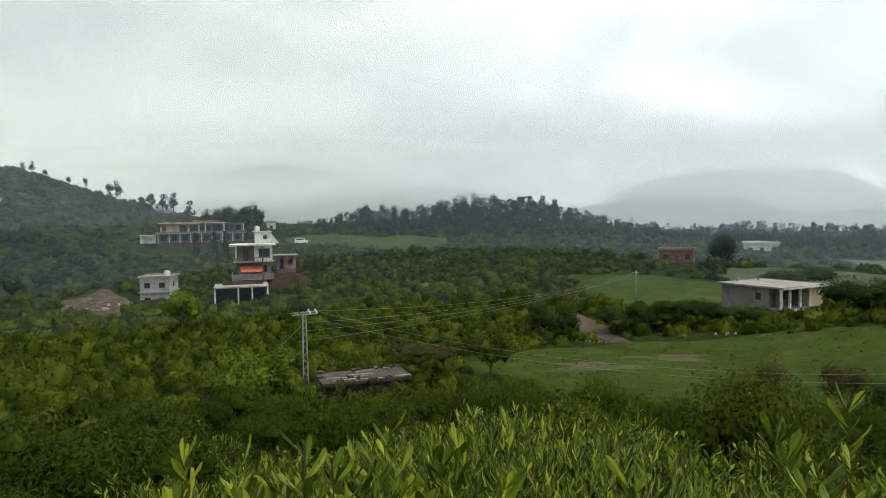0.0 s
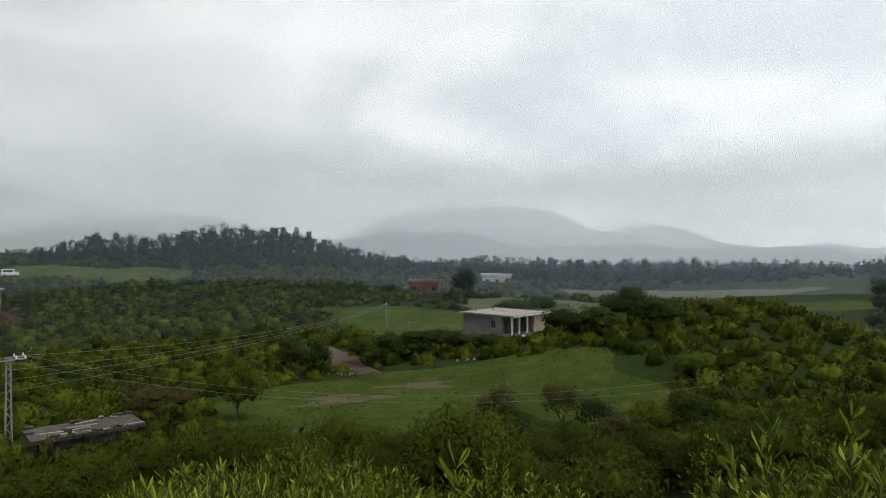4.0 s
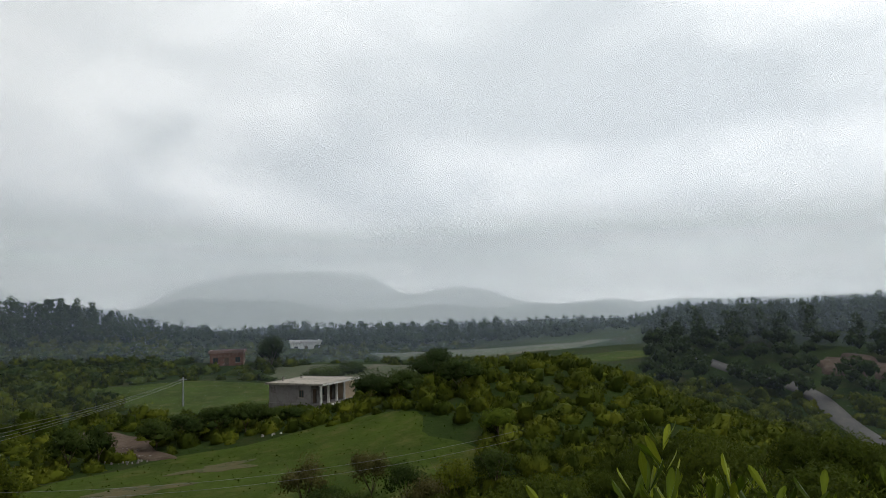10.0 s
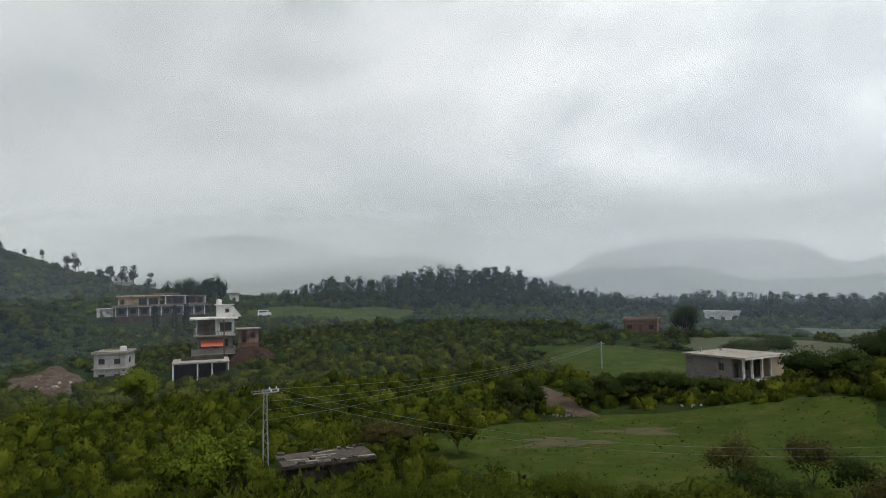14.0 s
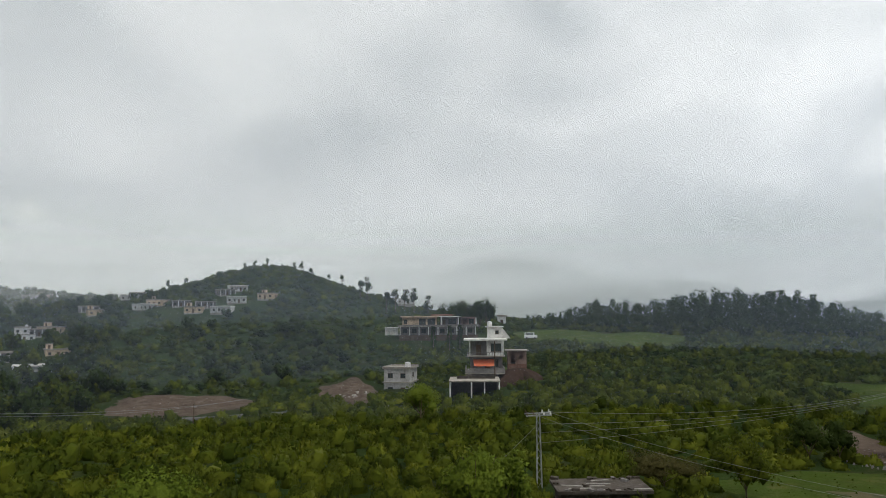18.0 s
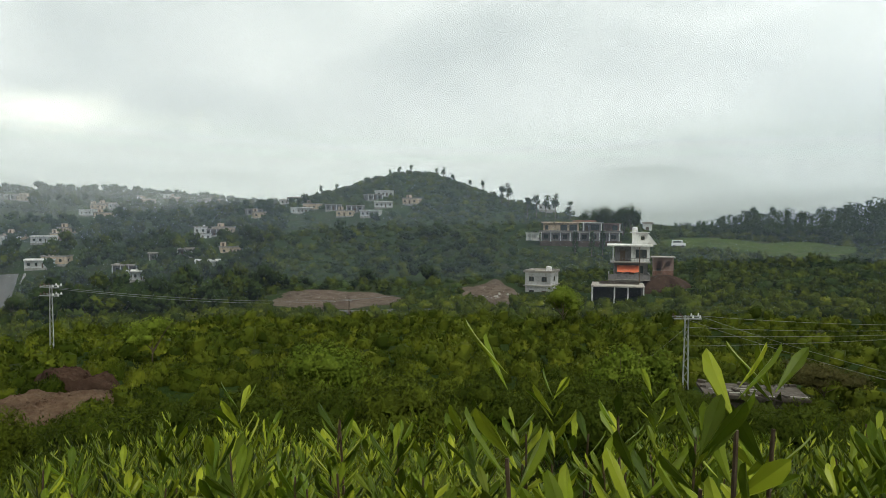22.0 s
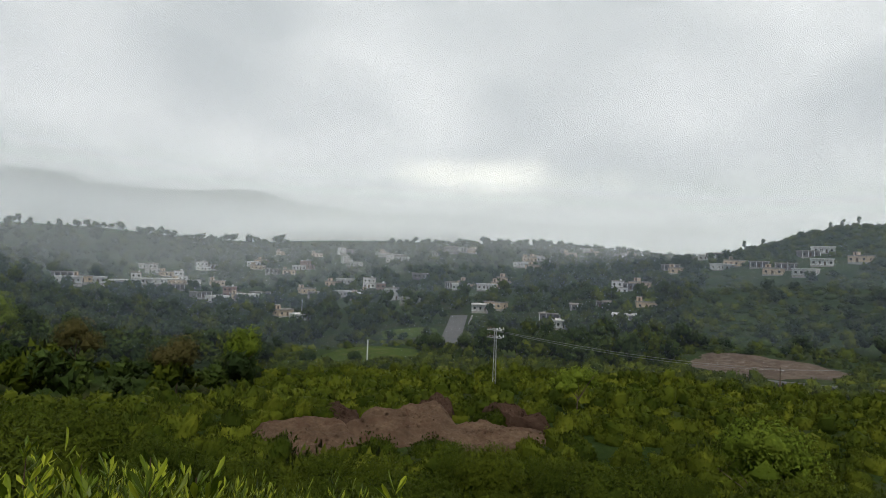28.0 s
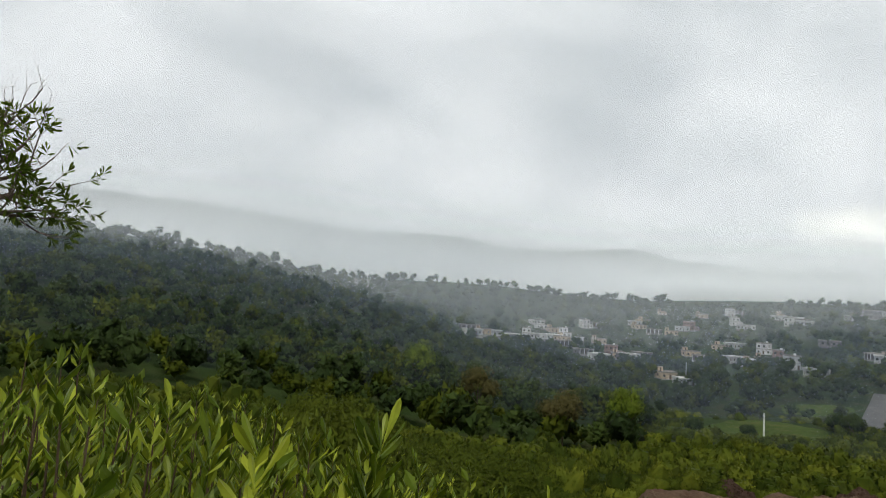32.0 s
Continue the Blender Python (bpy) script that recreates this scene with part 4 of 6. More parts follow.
# ---- dug earth mounds below the camera ----
def earth_mound(az, d, rx, ry, rz, hgt, seed, label, mat=None, lean=0.55):
    cx, cy = at(az, d)
    keep_free(cx, cy, rx * 0.95, ry * 0.95, rz)
    n, segs = 40, 110
    t = np.linspace(0, 2 * np.pi, segs, endpoint=False)
    q = np.linspace(0, 1, n)[1:]
    edge = 1 + 0.10 * np.sin(3 * t + seed) + 0.07 * np.sin(5 * t + 2 * seed)
    u, w = np.outer(q, np.cos(t) * edge) * rx, np.outer(q, np.sin(t) * edge) * ry
    c, s = math.cos(radians(rz)), math.sin(radians(rz))
    X, Y = cx + u * c - w * s, cy + u * s + w * c
    prof = 1 - smooth01((q[:, None] - 0.62) / 0.38)
    ux, uy = -cx / math.hypot(cx, cy), -cy / math.hypot(cx, cy)
    Z = land(X, Y) - 0.15 + hgt * prof * (1 - lean * ((X - cx) * ux + (Y - cy) * uy) / max(rx, ry))
    gully = np.array([noise.turbulence(Vector((a_ * 0.35, b_ * 0.35, seed * 3)), 4, True) for a_, b_ in zip(X.ravel(), Y.ravel())]).reshape(X.shape)
    rough_z = np.array([noise.fractal(Vector((a_ * 0.55, b_ * 0.55, seed)), 1.0, 2.0, 4) for a_, b_ in zip(X.ravel(), Y.ravel())]).reshape(X.shape)
    fine = np.array([noise.fractal(Vector((a_ * 1.9, b_ * 1.9, seed + 5)), 0.8, 2.0, 3) for a_, b_ in zip(X.ravel(), Y.ravel())]).reshape(X.shape)
    Z = Z + 0.14 * fine * prof + 0.32 * rough_z - 0.38 * hgt * (gully - 0.5) * prof
    V = np.vstack([np.column_stack([X.ravel(), Y.ravel(), Z.ravel()]), [(cx, cy, float(Z[0].mean()))]])
    i2, j2 = np.meshgrid(np.arange(n - 2), np.arange(segs), indexing="ij")
    a2, b2 = i2 * segs + j2, i2 * segs + (j2 + 1) % segs
    F = np.stack([a2, a2 + segs, b2 + segs, b2], -1).reshape(-1, 4)
    last = len(V) - 1
    F = np.vstack([F, [(last, j, (j + 1) % segs, (j + 2) % segs) for j in range(0, segs, 2)]])
    gen = np.random.default_rng(int(seed * 10))
    lumps = []
    for k_ in gen.integers(0, int(len(V) * 0.85), 70 if ry < 9 else 30):
        s_ = gen.uniform(0.05, 0.10) + 0.14 * gen.random() ** 4
        v_, f_ = rod((0, 0, -0.05), (gen.normal() * 0.2 * s_, gen.normal() * 0.2 * s_, s_ * 0.7), s_, s_ * 0.5, 6)
        lumps.append((v_ * (1.0, gen.uniform(0.6, 1.0), 1.0) + V[k_], f_))
    lv, lf = merged(lumps)
    tagged(new("clods", np_mesh("clods", lv, lf, M_stone if mat is M_soil else mat or M_earth)), "loose clods and stones on the dug earth", "rubble", kind="stuff")
    return tagged(new("earth_mound", np_mesh("earth_mound", V, F, mat or M_earth, True)), label, "earth mound", "earth mounds")


earth_mound(79.6, 49.5, 5.4, 4.6, 0, 0.8, 1.0, "low spread of dug brown earth among bushes")
earth_mound(71.4, 53, 4.4, 6.0, 24, 1.3, 2.3, "sloping heap of dug brown earth with a cut face")
earth_mound(64.6, 50.5, 4.9, 5.2, 10, 0.7, 3.7, "flat-topped spread of dug brown earth")
earth_mound(68.6, 59.0, 2.0, 2.2, 20, 1.5, 7.1, "steep dark red cut bank behind the heaps", M_cut)
earth_mound(61.8, 57.0, 5.2, 1.6, 10, 1.3, 8.3, "steep dark red cut bank behind the heaps", M_cut)
earth_mound(76.5, 56.0, 5.0, 1.4, -5, 0.9, 9.3, "steep dark red cut bank behind the heaps", M_cut)
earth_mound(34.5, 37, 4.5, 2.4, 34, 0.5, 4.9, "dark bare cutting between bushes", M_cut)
earth_mound(41.4, 134, 14.5, 12, -10, 0.6, 11.3, "levelled bare earth with a stony bank", M_soil)
earth_mound(27.8, 137, 5.5, 15, 34, 0.5, 12.7, "bare dug slope beside the white house", M_soil)
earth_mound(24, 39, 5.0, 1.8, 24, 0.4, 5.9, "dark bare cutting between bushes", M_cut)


# ---- low ruin with a stone-weighted roof beside the power pole ----
def ruin():
    x, y = at(7.2, 55)
    h = thing("stone_hut", "low tumbledown stone hut with a rubble-weighted flat roof", "hut", x, y, -15.2, 20)
    h.scale = (0.9, 0.85, 1.0)
    keep_free(x, y, 5, 4)
    rg = random.Random(3)
    for k, (bx, by, deg, length) in enumerate(((-3.6, -1.8, 0, 7.2), (3.6, -1.8, 90, 3.6), (3.6, 1.8, 180, 7.2), (-3.6, 1.8, 270, 3.6))):
        wall = part("wall", placed([box(0, length, 0, 0.4, -1.0, 1.9)], bx, by, 0, deg), M_rust, h)
        for row in range(5):
            u = rg.uniform(-0.2, 0.2)
            while u < length - 0.3:
                w_ = rg.uniform(0.3, 0.6)
                part("stone", placed([box(max(u, 0.02), min(u + w_ - 0.03, length), -0.05 - rg.uniform(0, 0.06), 0.0, row * 0.38 + 0.02, row * 0.38 + 0.35)], bx, by, 0, deg), M_rust, wall)
                u += w_
    roof = part("roof", [box(-4.1, 4.1, -2.3, 2.3, 1.9, 2.15)], M_rust, h, "earth-brown roof")
    for i in range(22):
        a_, b_ = rg.uniform(-4.0, 4.0), rg.choice([-2.1, 2.0, rg.uniform(-2, 2)]) + rg.uniform(-0.2, 0.2)
        s_ = rg.uniform(0.12, 0.3)
        part("roof_stone", placed([box(-s_, s_ * 1.4, -s_ * 0.7, s_ * 0.7, 0, s_ * 0.7)], a_, b_, 2.15, rg.uniform(0, 180)), rg.choice((M_rust, M_rust, M_plaster)), roof)
    for i in range(7):
        a_ = rg.uniform(-3.6, 2.5)
        part("board", placed([box(0, rg.uniform(1.2, 2.6), -0.1, 0.1, 0, 0.05)], a_, rg.uniform(-2, 1.6), 2.16, rg.uniform(-20, 20)), M_stone, roof)


ruin()

# parked white van on the far terrace
x_, y_ = at(12.2, 200)
van = thing("parked_van", "small white van parked on the grass terrace", "van", x_, y_, height(x_, y_) + 0.1, 10)
keep_free(x_, y_, 4, 4)
part("body", [box(-1.9, 1.9, -0.8, 0.8, 0.35, 1.15)], M_car, van)
part("cabin", [box(-1.8, 1.1, -0.74, 0.74, 1.15, 1.85)], M_car, van)
for wx_ in (-1.2, 1.2):
    for wy_ in (-0.78, 0.78):
        part("wheel", [rod((wx_, wy_ - 0.08, 0.3), (wx_, wy_ + 0.08, 0.3), 0.32, 0.32, 10)], M_shade, van)
part("windscreen", [box(1.1, 1.16, -0.66, 0.66, 1.2, 1.75)], M_glass, van)
for wy_ in (-0.76, 0.74):
    part("side_window", [box(-1.5, 0.8, wy_, wy_ + 0.02, 1.25, 1.7)], M_glass, van)


# ---- leaves, bushes and trees ----
rg = np.random.default_rng(11)


def unit(v):
    return v / (np.linalg.norm(v, axis=-1, keepdims=True) + 1e-9)


def leaf_quads(base, along, length, width, gen, plain=False):
    """Kite-shaped leaves: base points, directions, lengths, widths; plain ones are three-cornered."""
    n = len(base)
    side = unit(np.cross(along, gen.normal(size=(n, 3))))
    if plain:
        w_ = side * (width * 0.62)[:, None]
        V = np.stack([base - w_, base + w_, base + along * (length * 1.1)[:, None]], 1)
        return V.reshape(-1, 3), np.arange(3 * n).reshape(n, 3)
    nrm = np.cross(along, side)
    m = base + along * (length * 0.55)[:, None]
    tip = base + along * length[:, None] - nrm * (length * 0.12)[:, None]
    V = np.stack([base, m + side * (width / 2)[:, None], tip, m - side * (width / 2)[:, None]], 1)
    return V.reshape(-1, 3), np.arange(4 * n).reshape(n, 4)


OCTA_V = np.array([(1, 0, 0), (0, 1, 0), (-1, 0, 0), (0, -1, 0), (0, 0, 1), (0, 0, -1)], float)
OCTA_F = np.array([(0, 1, 4), (1, 2, 4), (2, 3, 4), (3, 0, 4), (1, 0, 5), (2, 1, 5), (3, 2, 5), (0, 3, 5)])


def crown(gen, n, rx, rz_, leaf, lumps=9, up=0.5, plain=False, zc=None, fill=0.35, core=0.0, slim=0.42):
    """A leafy crown of lumps: uneven outline, gaps, leaves pointing outwards and up; core: the share of each lump that is a dense inner mass."""
    zc = rz_ if zc is None else zc
    d = unit(gen.normal(size=(lumps, 3)))
    d[:, 2] = np.abs(d[:, 2]) * 1.1 - 0.25
    c = d * gen.uniform(0.35, 0.72, (lumps, 1)) * (rx, rx, rz_)
    size = gen.uniform(0.30, 0.52, lumps)
    k = gen.integers(0, lumps, n)
    q = unit(gen.normal(size=(n, 3)))
    q[:, 2] = np.where(q[:, 2] < -0.35, -q[:, 2], q[:, 2])
    r = (1 - fill * gen.random(n) ** 2) * size[k]
    pos = c[k] + q * r[:, None] * (rx, rx, rz_)
    lobe = unit(q * 0.8 + unit(pos / (rx, rx, rz_)) * 0.5)
    pos[:, 2] += zc
    ln = leaf * gen.uniform(0.65, 1.35, n)
    face = unit(q + (0, 0, up * 0.5) + gen.normal(size=(n, 3)) * 0.5)
    along = unit(np.cross(face, gen.normal(size=(n, 3))) + (0, 0, 0.35))
    side = unit(np.cross(face, along))
    if plain:
        V = np.stack([pos - side * (ln * slim)[:, None], pos + side * (ln * slim)[:, None], pos + along * (ln * 1.1)[:, None]], 1).reshape(-1, 3)
        F, N = np.arange(3 * n).reshape(n, 3), np.repeat(lobe, 3, 0)
        if core:
            cv = (OCTA_V[None] * (size * core)[:, None, None] * (rx, rx, rz_) + c[:, None] + (0, 0, zc)).reshape(-1, 3)
            cf = (OCTA_F[None] + (np.arange(lumps) * 6)[:, None, None]).reshape(-1, 3) + len(V)
            V, F, N = np.vstack([V, cv]), np.vstack([F, cf]), np.vstack([N, np.tile(OCTA_V, (lumps, 1))])
        return V, F, N
    wide = (ln * gen.uniform(0.28, 0.42, n))[:, None]
    mid = pos + along * (ln * 0.5)[:, None]
    V = np.stack([pos, mid + side * wide, pos + along * ln[:, None] - face * (ln * 0.12)[:, None], mid - side * wide], 1)
    return V.reshape(-1, 3), np.arange(4 * n).reshape(n, 4), np.repeat(lobe, 4, 0)


def spray(gen, n, leaf, core=0.9, bumps=5):
    """A dense shrub: a bumpy dome that reaches the ground, rough all over with small sprays."""
    cs = unit(gen.normal(size=(bumps, 3)) * (1, 1, 0.5) + (0, 0, 0.5))
    hs = gen.uniform(0.20, 0.50, bumps)

    def dome(q):
        return 0.62 + sum(np.maximum(q @ c, 0) ** 9 * h for c, h in zip(cs, hs))

    q = unit(gen.normal(size=(n, 3)))
    q[:, 2] = np.abs(q[:, 2])
    pos = q * (dome(q) * gen.uniform(0.84, 1.06, n))[:, None] * (1, 1, 1.2)
    along = unit(q * 0.5 + (0, 0, 0.45) + gen.normal(size=(n, 3)) * 0.5)
    ln = leaf * gen.uniform(0.6, 1.4, n)
    V, F = leaf_quads(pos - along * (ln * 0.4)[:, None], along, ln, ln * 0.6, gen, True)
    rings_, segs = (0.0, 0.4, 0.72, 0.92), 9
    a_ = np.arange(segs) * 2 * np.pi / segs
    cv = []
    for z_ in rings_:
        r_ = math.sqrt(1 - z_ * z_)
        d_ = np.column_stack([np.cos(a_) * r_, np.sin(a_) * r_, np.full(segs, z_)])
        cv.append(d_ * (dome(d_) * core)[:, None] * (1, 1, 1.2))
    cv.append(np.array([[0, 0, 1.2 * core * float(dome(np.array([[0, 0, 1.0]]))[0])]]))
    cv, cf = np.vstack(cv), []
    for r_ in range(3):
        for k_ in range(segs):
            i_, j_ = r_ * segs + k_, r_ * segs + (k_ + 1) % segs
            cf += [(i_, j_, j_ + segs), (i_, j_ + segs, i_ + segs)]
    cf += [(3 * segs + k_, 3 * segs + (k_ + 1) % segs, 4 * segs) for k_ in range(segs)]
    return np.vstack([V, cv]), np.vstack([F, np.array(cf) + len(V)]), np.vstack([np.repeat(q, 3, 0), unit(cv)])


def pine_crown(gen, n, w, h, leaf, plain=True):
    """Tiers of drooping sprays round a tall stem."""
    t = gen.random(n) ** 0.8
    a_ = gen.random(n) * 2 * np.pi
    tier = 0.75 + 0.35 * np.sin(t * 26 + a_ * 2)
    r = w * (1 - t) ** 0.75 * tier * gen.uniform(0.35, 1.0, n) + 0.12
    pos = np.stack([r * np.cos(a_), r * np.sin(a_), h * (0.22 + 0.78 * t)], 1)
    along = unit(np.stack([np.cos(a_), np.sin(a_), np.full(n, 0.25)], 1) + gen.normal(size=(n, 3)) * 0.35)
    ln = leaf * gen.uniform(0.7, 1.3, n)
    V, F = leaf_quads(pos, along, ln, ln * 0.5, gen, plain)
    return V, F, np.repeat(unit(np.stack([np.cos(a_), np.sin(a_), np.full(n, 0.3)], 1)), F.shape[1], 0)


def gum_crown(gen, n, w, h, leaf, plain=True):
    """A tall open crown: tufts along rising limbs on a bare stem."""
    m = 9
    tz = gen.uniform(0.42, 0.97, m)
    ta = gen.random(m) * 2 * np.pi
    tr = w * gen.uniform(0.15, 0.8, m) * (1.15 - 0.6 * tz)
    c = np.stack([tr * np.cos(ta), tr * np.sin(ta), tz * h], 1)
    k = gen.integers(0, m, n)
    q = unit(gen.normal(size=(n, 3)))
    pos = c[k] + q * (gen.uniform(0.45, 1.0, n) * w * 0.42)[:, None] * (1, 1, 0.9)
    ln = leaf * gen.uniform(0.7, 1.3, n)
    V, F = leaf_quads(pos, unit(q + gen.normal(size=(n, 3)) * 0.5), ln, ln * 0.5, gen, plain)
    return V, F, np.repeat(q, F.shape[1], 0)


def scattered(name, template, places, label, category, mat):
    """One object of many plants: a template's leaves set down at every place (x, y, z, size, stretch, turn)."""
    V, F, N = template
    P = np.asarray(places, float)
    c, s = np.cos(P[:, 5])[:, None], np.sin(P[:, 5])[:, None]
    X = (V[:, 0] * c - V[:, 1] * s) * P[:, 3:4] + P[:, 0:1]
    Y = (V[:, 0] * s + V[:, 1] * c) * P[:, 3:4] + P[:, 1:2]
    Z = V[:, 2] * (P[:, 3] * P[:, 4])[:, None] + P[:, 2:3]
    VV = np.stack([X, Y, Z], -1).reshape(-1, 3)
    NN = np.stack([N[:, 0] * c - N[:, 1] * s, N[:, 0] * s + N[:, 1] * c, np.tile(N[:, 2], (len(P), 1))], -1).reshape(-1, 3)
    tone = np.repeat((np.arange(len(P)) * 0.61803) % 1.0, len(V))
    FF = (F[None] + (np.arange(len(P)) * len(V))[:, None, None]).reshape(-1, F.shape[1])
    return tagged(new(name, np_mesh(name, VV, FF, mat, False, NN, tone)), label, category, kind="stuff")


def spread(az0, az1, r0, r1, gap, gen):
    """Jittered places in a sector, about gap metres apart, where bushes may grow."""
    out = []
    r = r0
    while r < r1:
        step = gap
        k = max(1, int(radians(az1 - az0) * r / step))
        a_ = np.radians(az0 + (np.arange(k) + gen.random(k)) * (az1 - az0) / k)
        d = r + gen.uniform(-0.5, 0.5, k) * step
        out.append(np.column_stack([-np.sin(a_) * d, np.cos(a_) * d]))
        r += step
    q = np.vstack(out)
    return q[is_free(q[:, 0], q[:, 1])]


def planted(q, s0, s1, gen, sink=0.1, st0=0.85, st1=1.2):
    n = len(q)
    return np.column_stack([q, land(q[:, 0], q[:, 1]) - sink, gen.uniform(s0, s1, n), gen.uniform(st0, st1, n), gen.random(n) * 6.28])


# -- glossy shrubs within arm's reach: stems and single leaves --
def near_leaves(gen, stems, rounded=True, size=1.0, narrow=1.0):
    """Spoon-shaped folded leaves, broadest near the blunt tip, in tufts up each stem."""
    vs, fs, at_ = [], [], 0
    for a_, b_, n in stems:
        d = unit(b_ - a_)
        L = np.linalg.norm(b_ - a_)
        t = 1 - gen.random(n) ** 1.35 * min(0.6 / L, 0.95)
        pos = a_ + (b_ - a_) * t[:, None]
        out = unit(np.cross(np.tile(d, (n, 1)), gen.normal(size=(n, 3))))
        along = unit(out * (0.6 + 1.1 * (1 - t)[:, None]) + d * 0.85 + gen.normal(size=(n, 3)) * 0.14)
        side = unit(np.cross(along, out + gen.normal(size=(n, 3)) * 0.3))
        nrm = np.cross(side, along)
        ln = size * gen.uniform(0.06, 0.105, n)[:, None]
        w = ln * narrow * gen.uniform(0.10, 0.145, n)[:, None]
        f_ = nrm * w * 0.3
        curl = -nrm * ln * 0.05
        if rounded:
            p1, p2, p3 = pos + along * ln * 0.4, pos + along * ln * 0.72 + curl * 0.4, pos + along * ln * 0.93 + curl
            V = np.stack([pos, p1 + side * w * 0.62 + f_, p2 + side * w + f_, p3 + side * w * 0.58 + f_, pos + along * ln + curl * 1.2, p3 - side * w * 0.58 + f_, p2 - side * w + f_, p1 - side * w * 0.62 + f_, p2], 1)
            cells = ((0, 1, 2, 8), (0, 8, 6, 7), (8, 2, 3, 4), (8, 4, 5, 6))
        else:
            p2 = pos + along * ln * 0.66
            V = np.stack([pos, p2 + side * w * 1.2 + f_, pos + along * ln + curl, p2 - side * w * 1.2 + f_], 1)
            cells = ((0, 1, 2, 3),)
        i = (np.arange(n) * V.shape[1])[:, None] + at_
        V = V.reshape(-1, 3)
        vs.append(V)
        fs.append(np.concatenate([i + np.array(k) for k in cells], 0))
        at_ += len(V)
    return np.vstack(vs), np.vstack(fs)


def near_shrub(seed, tall, wide, n_stem, n_leaf, rounded=True, size=1.0):
    gen = np.random.default_rng(seed)
    h = thing("glossy_shrub", "dense evergreen shrub with upright narrow glossy leaves", "shrub", 0, 0, 0, 0, "near shrubs")
    stems, wood = [], []
    for _ in range(n_stem):
        a_ = gen.random() * 6.283
        lean = gen.uniform(0.02, 1.0) ** 0.6 * wide
        top = np.array([math.cos(a_) * lean, math.sin(a_) * lean, tall * gen.uniform(0.72, 1.0) * (1 - 0.32 * (lean / wide) ** 2)])
        knee = top * (0.6, 0.6, 0.5) + (0, 0, -0.05)
        wood += [rod((0.03 * math.cos(a_), 0.03 * math.sin(a_), -0.1), knee, 0.010, 0.006, 4), rod(knee, top, 0.006, 0.0025, 4)]
        stems.append((knee, top, n_leaf))
        for twig_ in range(2):
            b_ = knee + (top - knee) * gen.uniform(-0.1, 0.6)
            e_ = b_ + unit(np.array([gen.normal() * 0.6, gen.normal() * 0.6, 0.9])) * gen.uniform(0.14, 0.30)
            if rounded:
                wood.append(rod(b_, e_, 0.004, 0.002, 4))
            stems.append((b_, e_, n_leaf))
    lv, lf = near_leaves(gen, stems, rounded, size)
    lv[:, 2] *= tall / lv[:, 2].max()
    part("branchwork", wood, M_twig, h, "thin brown stems")
    part("foliage", (lv, lf), M_leaf_near, h)
    return h


def copy_at(ob, m):
    """A copy whose size is the pose's own, whatever the size of the first."""
    return copy_thing(ob, m @ Matrix.Diagonal((1 / ob.scale.x, 1 / ob.scale.y, 1 / ob.scale.z, 1)))


def near_row(sets, sites):
    """Shrubs by the place of the eye they grow before: eye, bearing, distance, slope down to their top."""
    for i, (ex, ey, ez, az, d, top_el) in enumerate(sites):
        top_el -= 2.4 / d
        x, y = ex - math.sin(radians(az)) * d, ey + math.cos(radians(az)) * d
        base = height(x, y) - 0.03
        tall = max(0.45, ez + d * math.tan(radians(top_el)) - base)
        kind_ = sets[(1 if tall > 1.35 else 0) + (0 if d < 2.95 else 2)]
        ob = kind_[i % len(kind_)]
        sz = tall / (1.95 if tall > 1.35 else 1.25)
        sx = min(max(sz, 0.85), 1.05)
        m = pose(x, y, base, 0, 0, (i * 77) % 360) @ Matrix.Diagonal((sx, sx, sz, 1))
        if ob in placed_once:
            copy_at(ob, m)
        else:
            ob.matrix_world = m
            placed_once.add(ob)


placed_once = set()
shrubs = ([near_shrub(21, 1.25, 0.42, 24, 20, True, 1.0), near_shrub(22, 1.25, 0.48, 25, 20, True, 1.0)], [near_shrub(24, 1.95, 0.48, 26, 21, True, 1.0), near_shrub(25, 1.95, 0.54, 27, 21, True, 1.0)],
          [near_shrub(27, 1.25, 0.62, 36, 20, False, 0.95), near_shrub(28, 1.25, 0.7, 38, 20, False, 0.95)], [near_shrub(29, 1.95, 0.66, 38, 21, False, 0.95), near_shrub(30, 1.95, 0.72, 40, 21, False, 0.95)])
gen_n = np.random.default_rng(31)
EYE_A, EYE_B, EYE_C, EYE_D = (0.05, 0.0, 0.0), (0.95, 0.0, 0.22), (-0.9, -0.8, -0.17), (-1.65, -1.6, 0.1)
sites = []
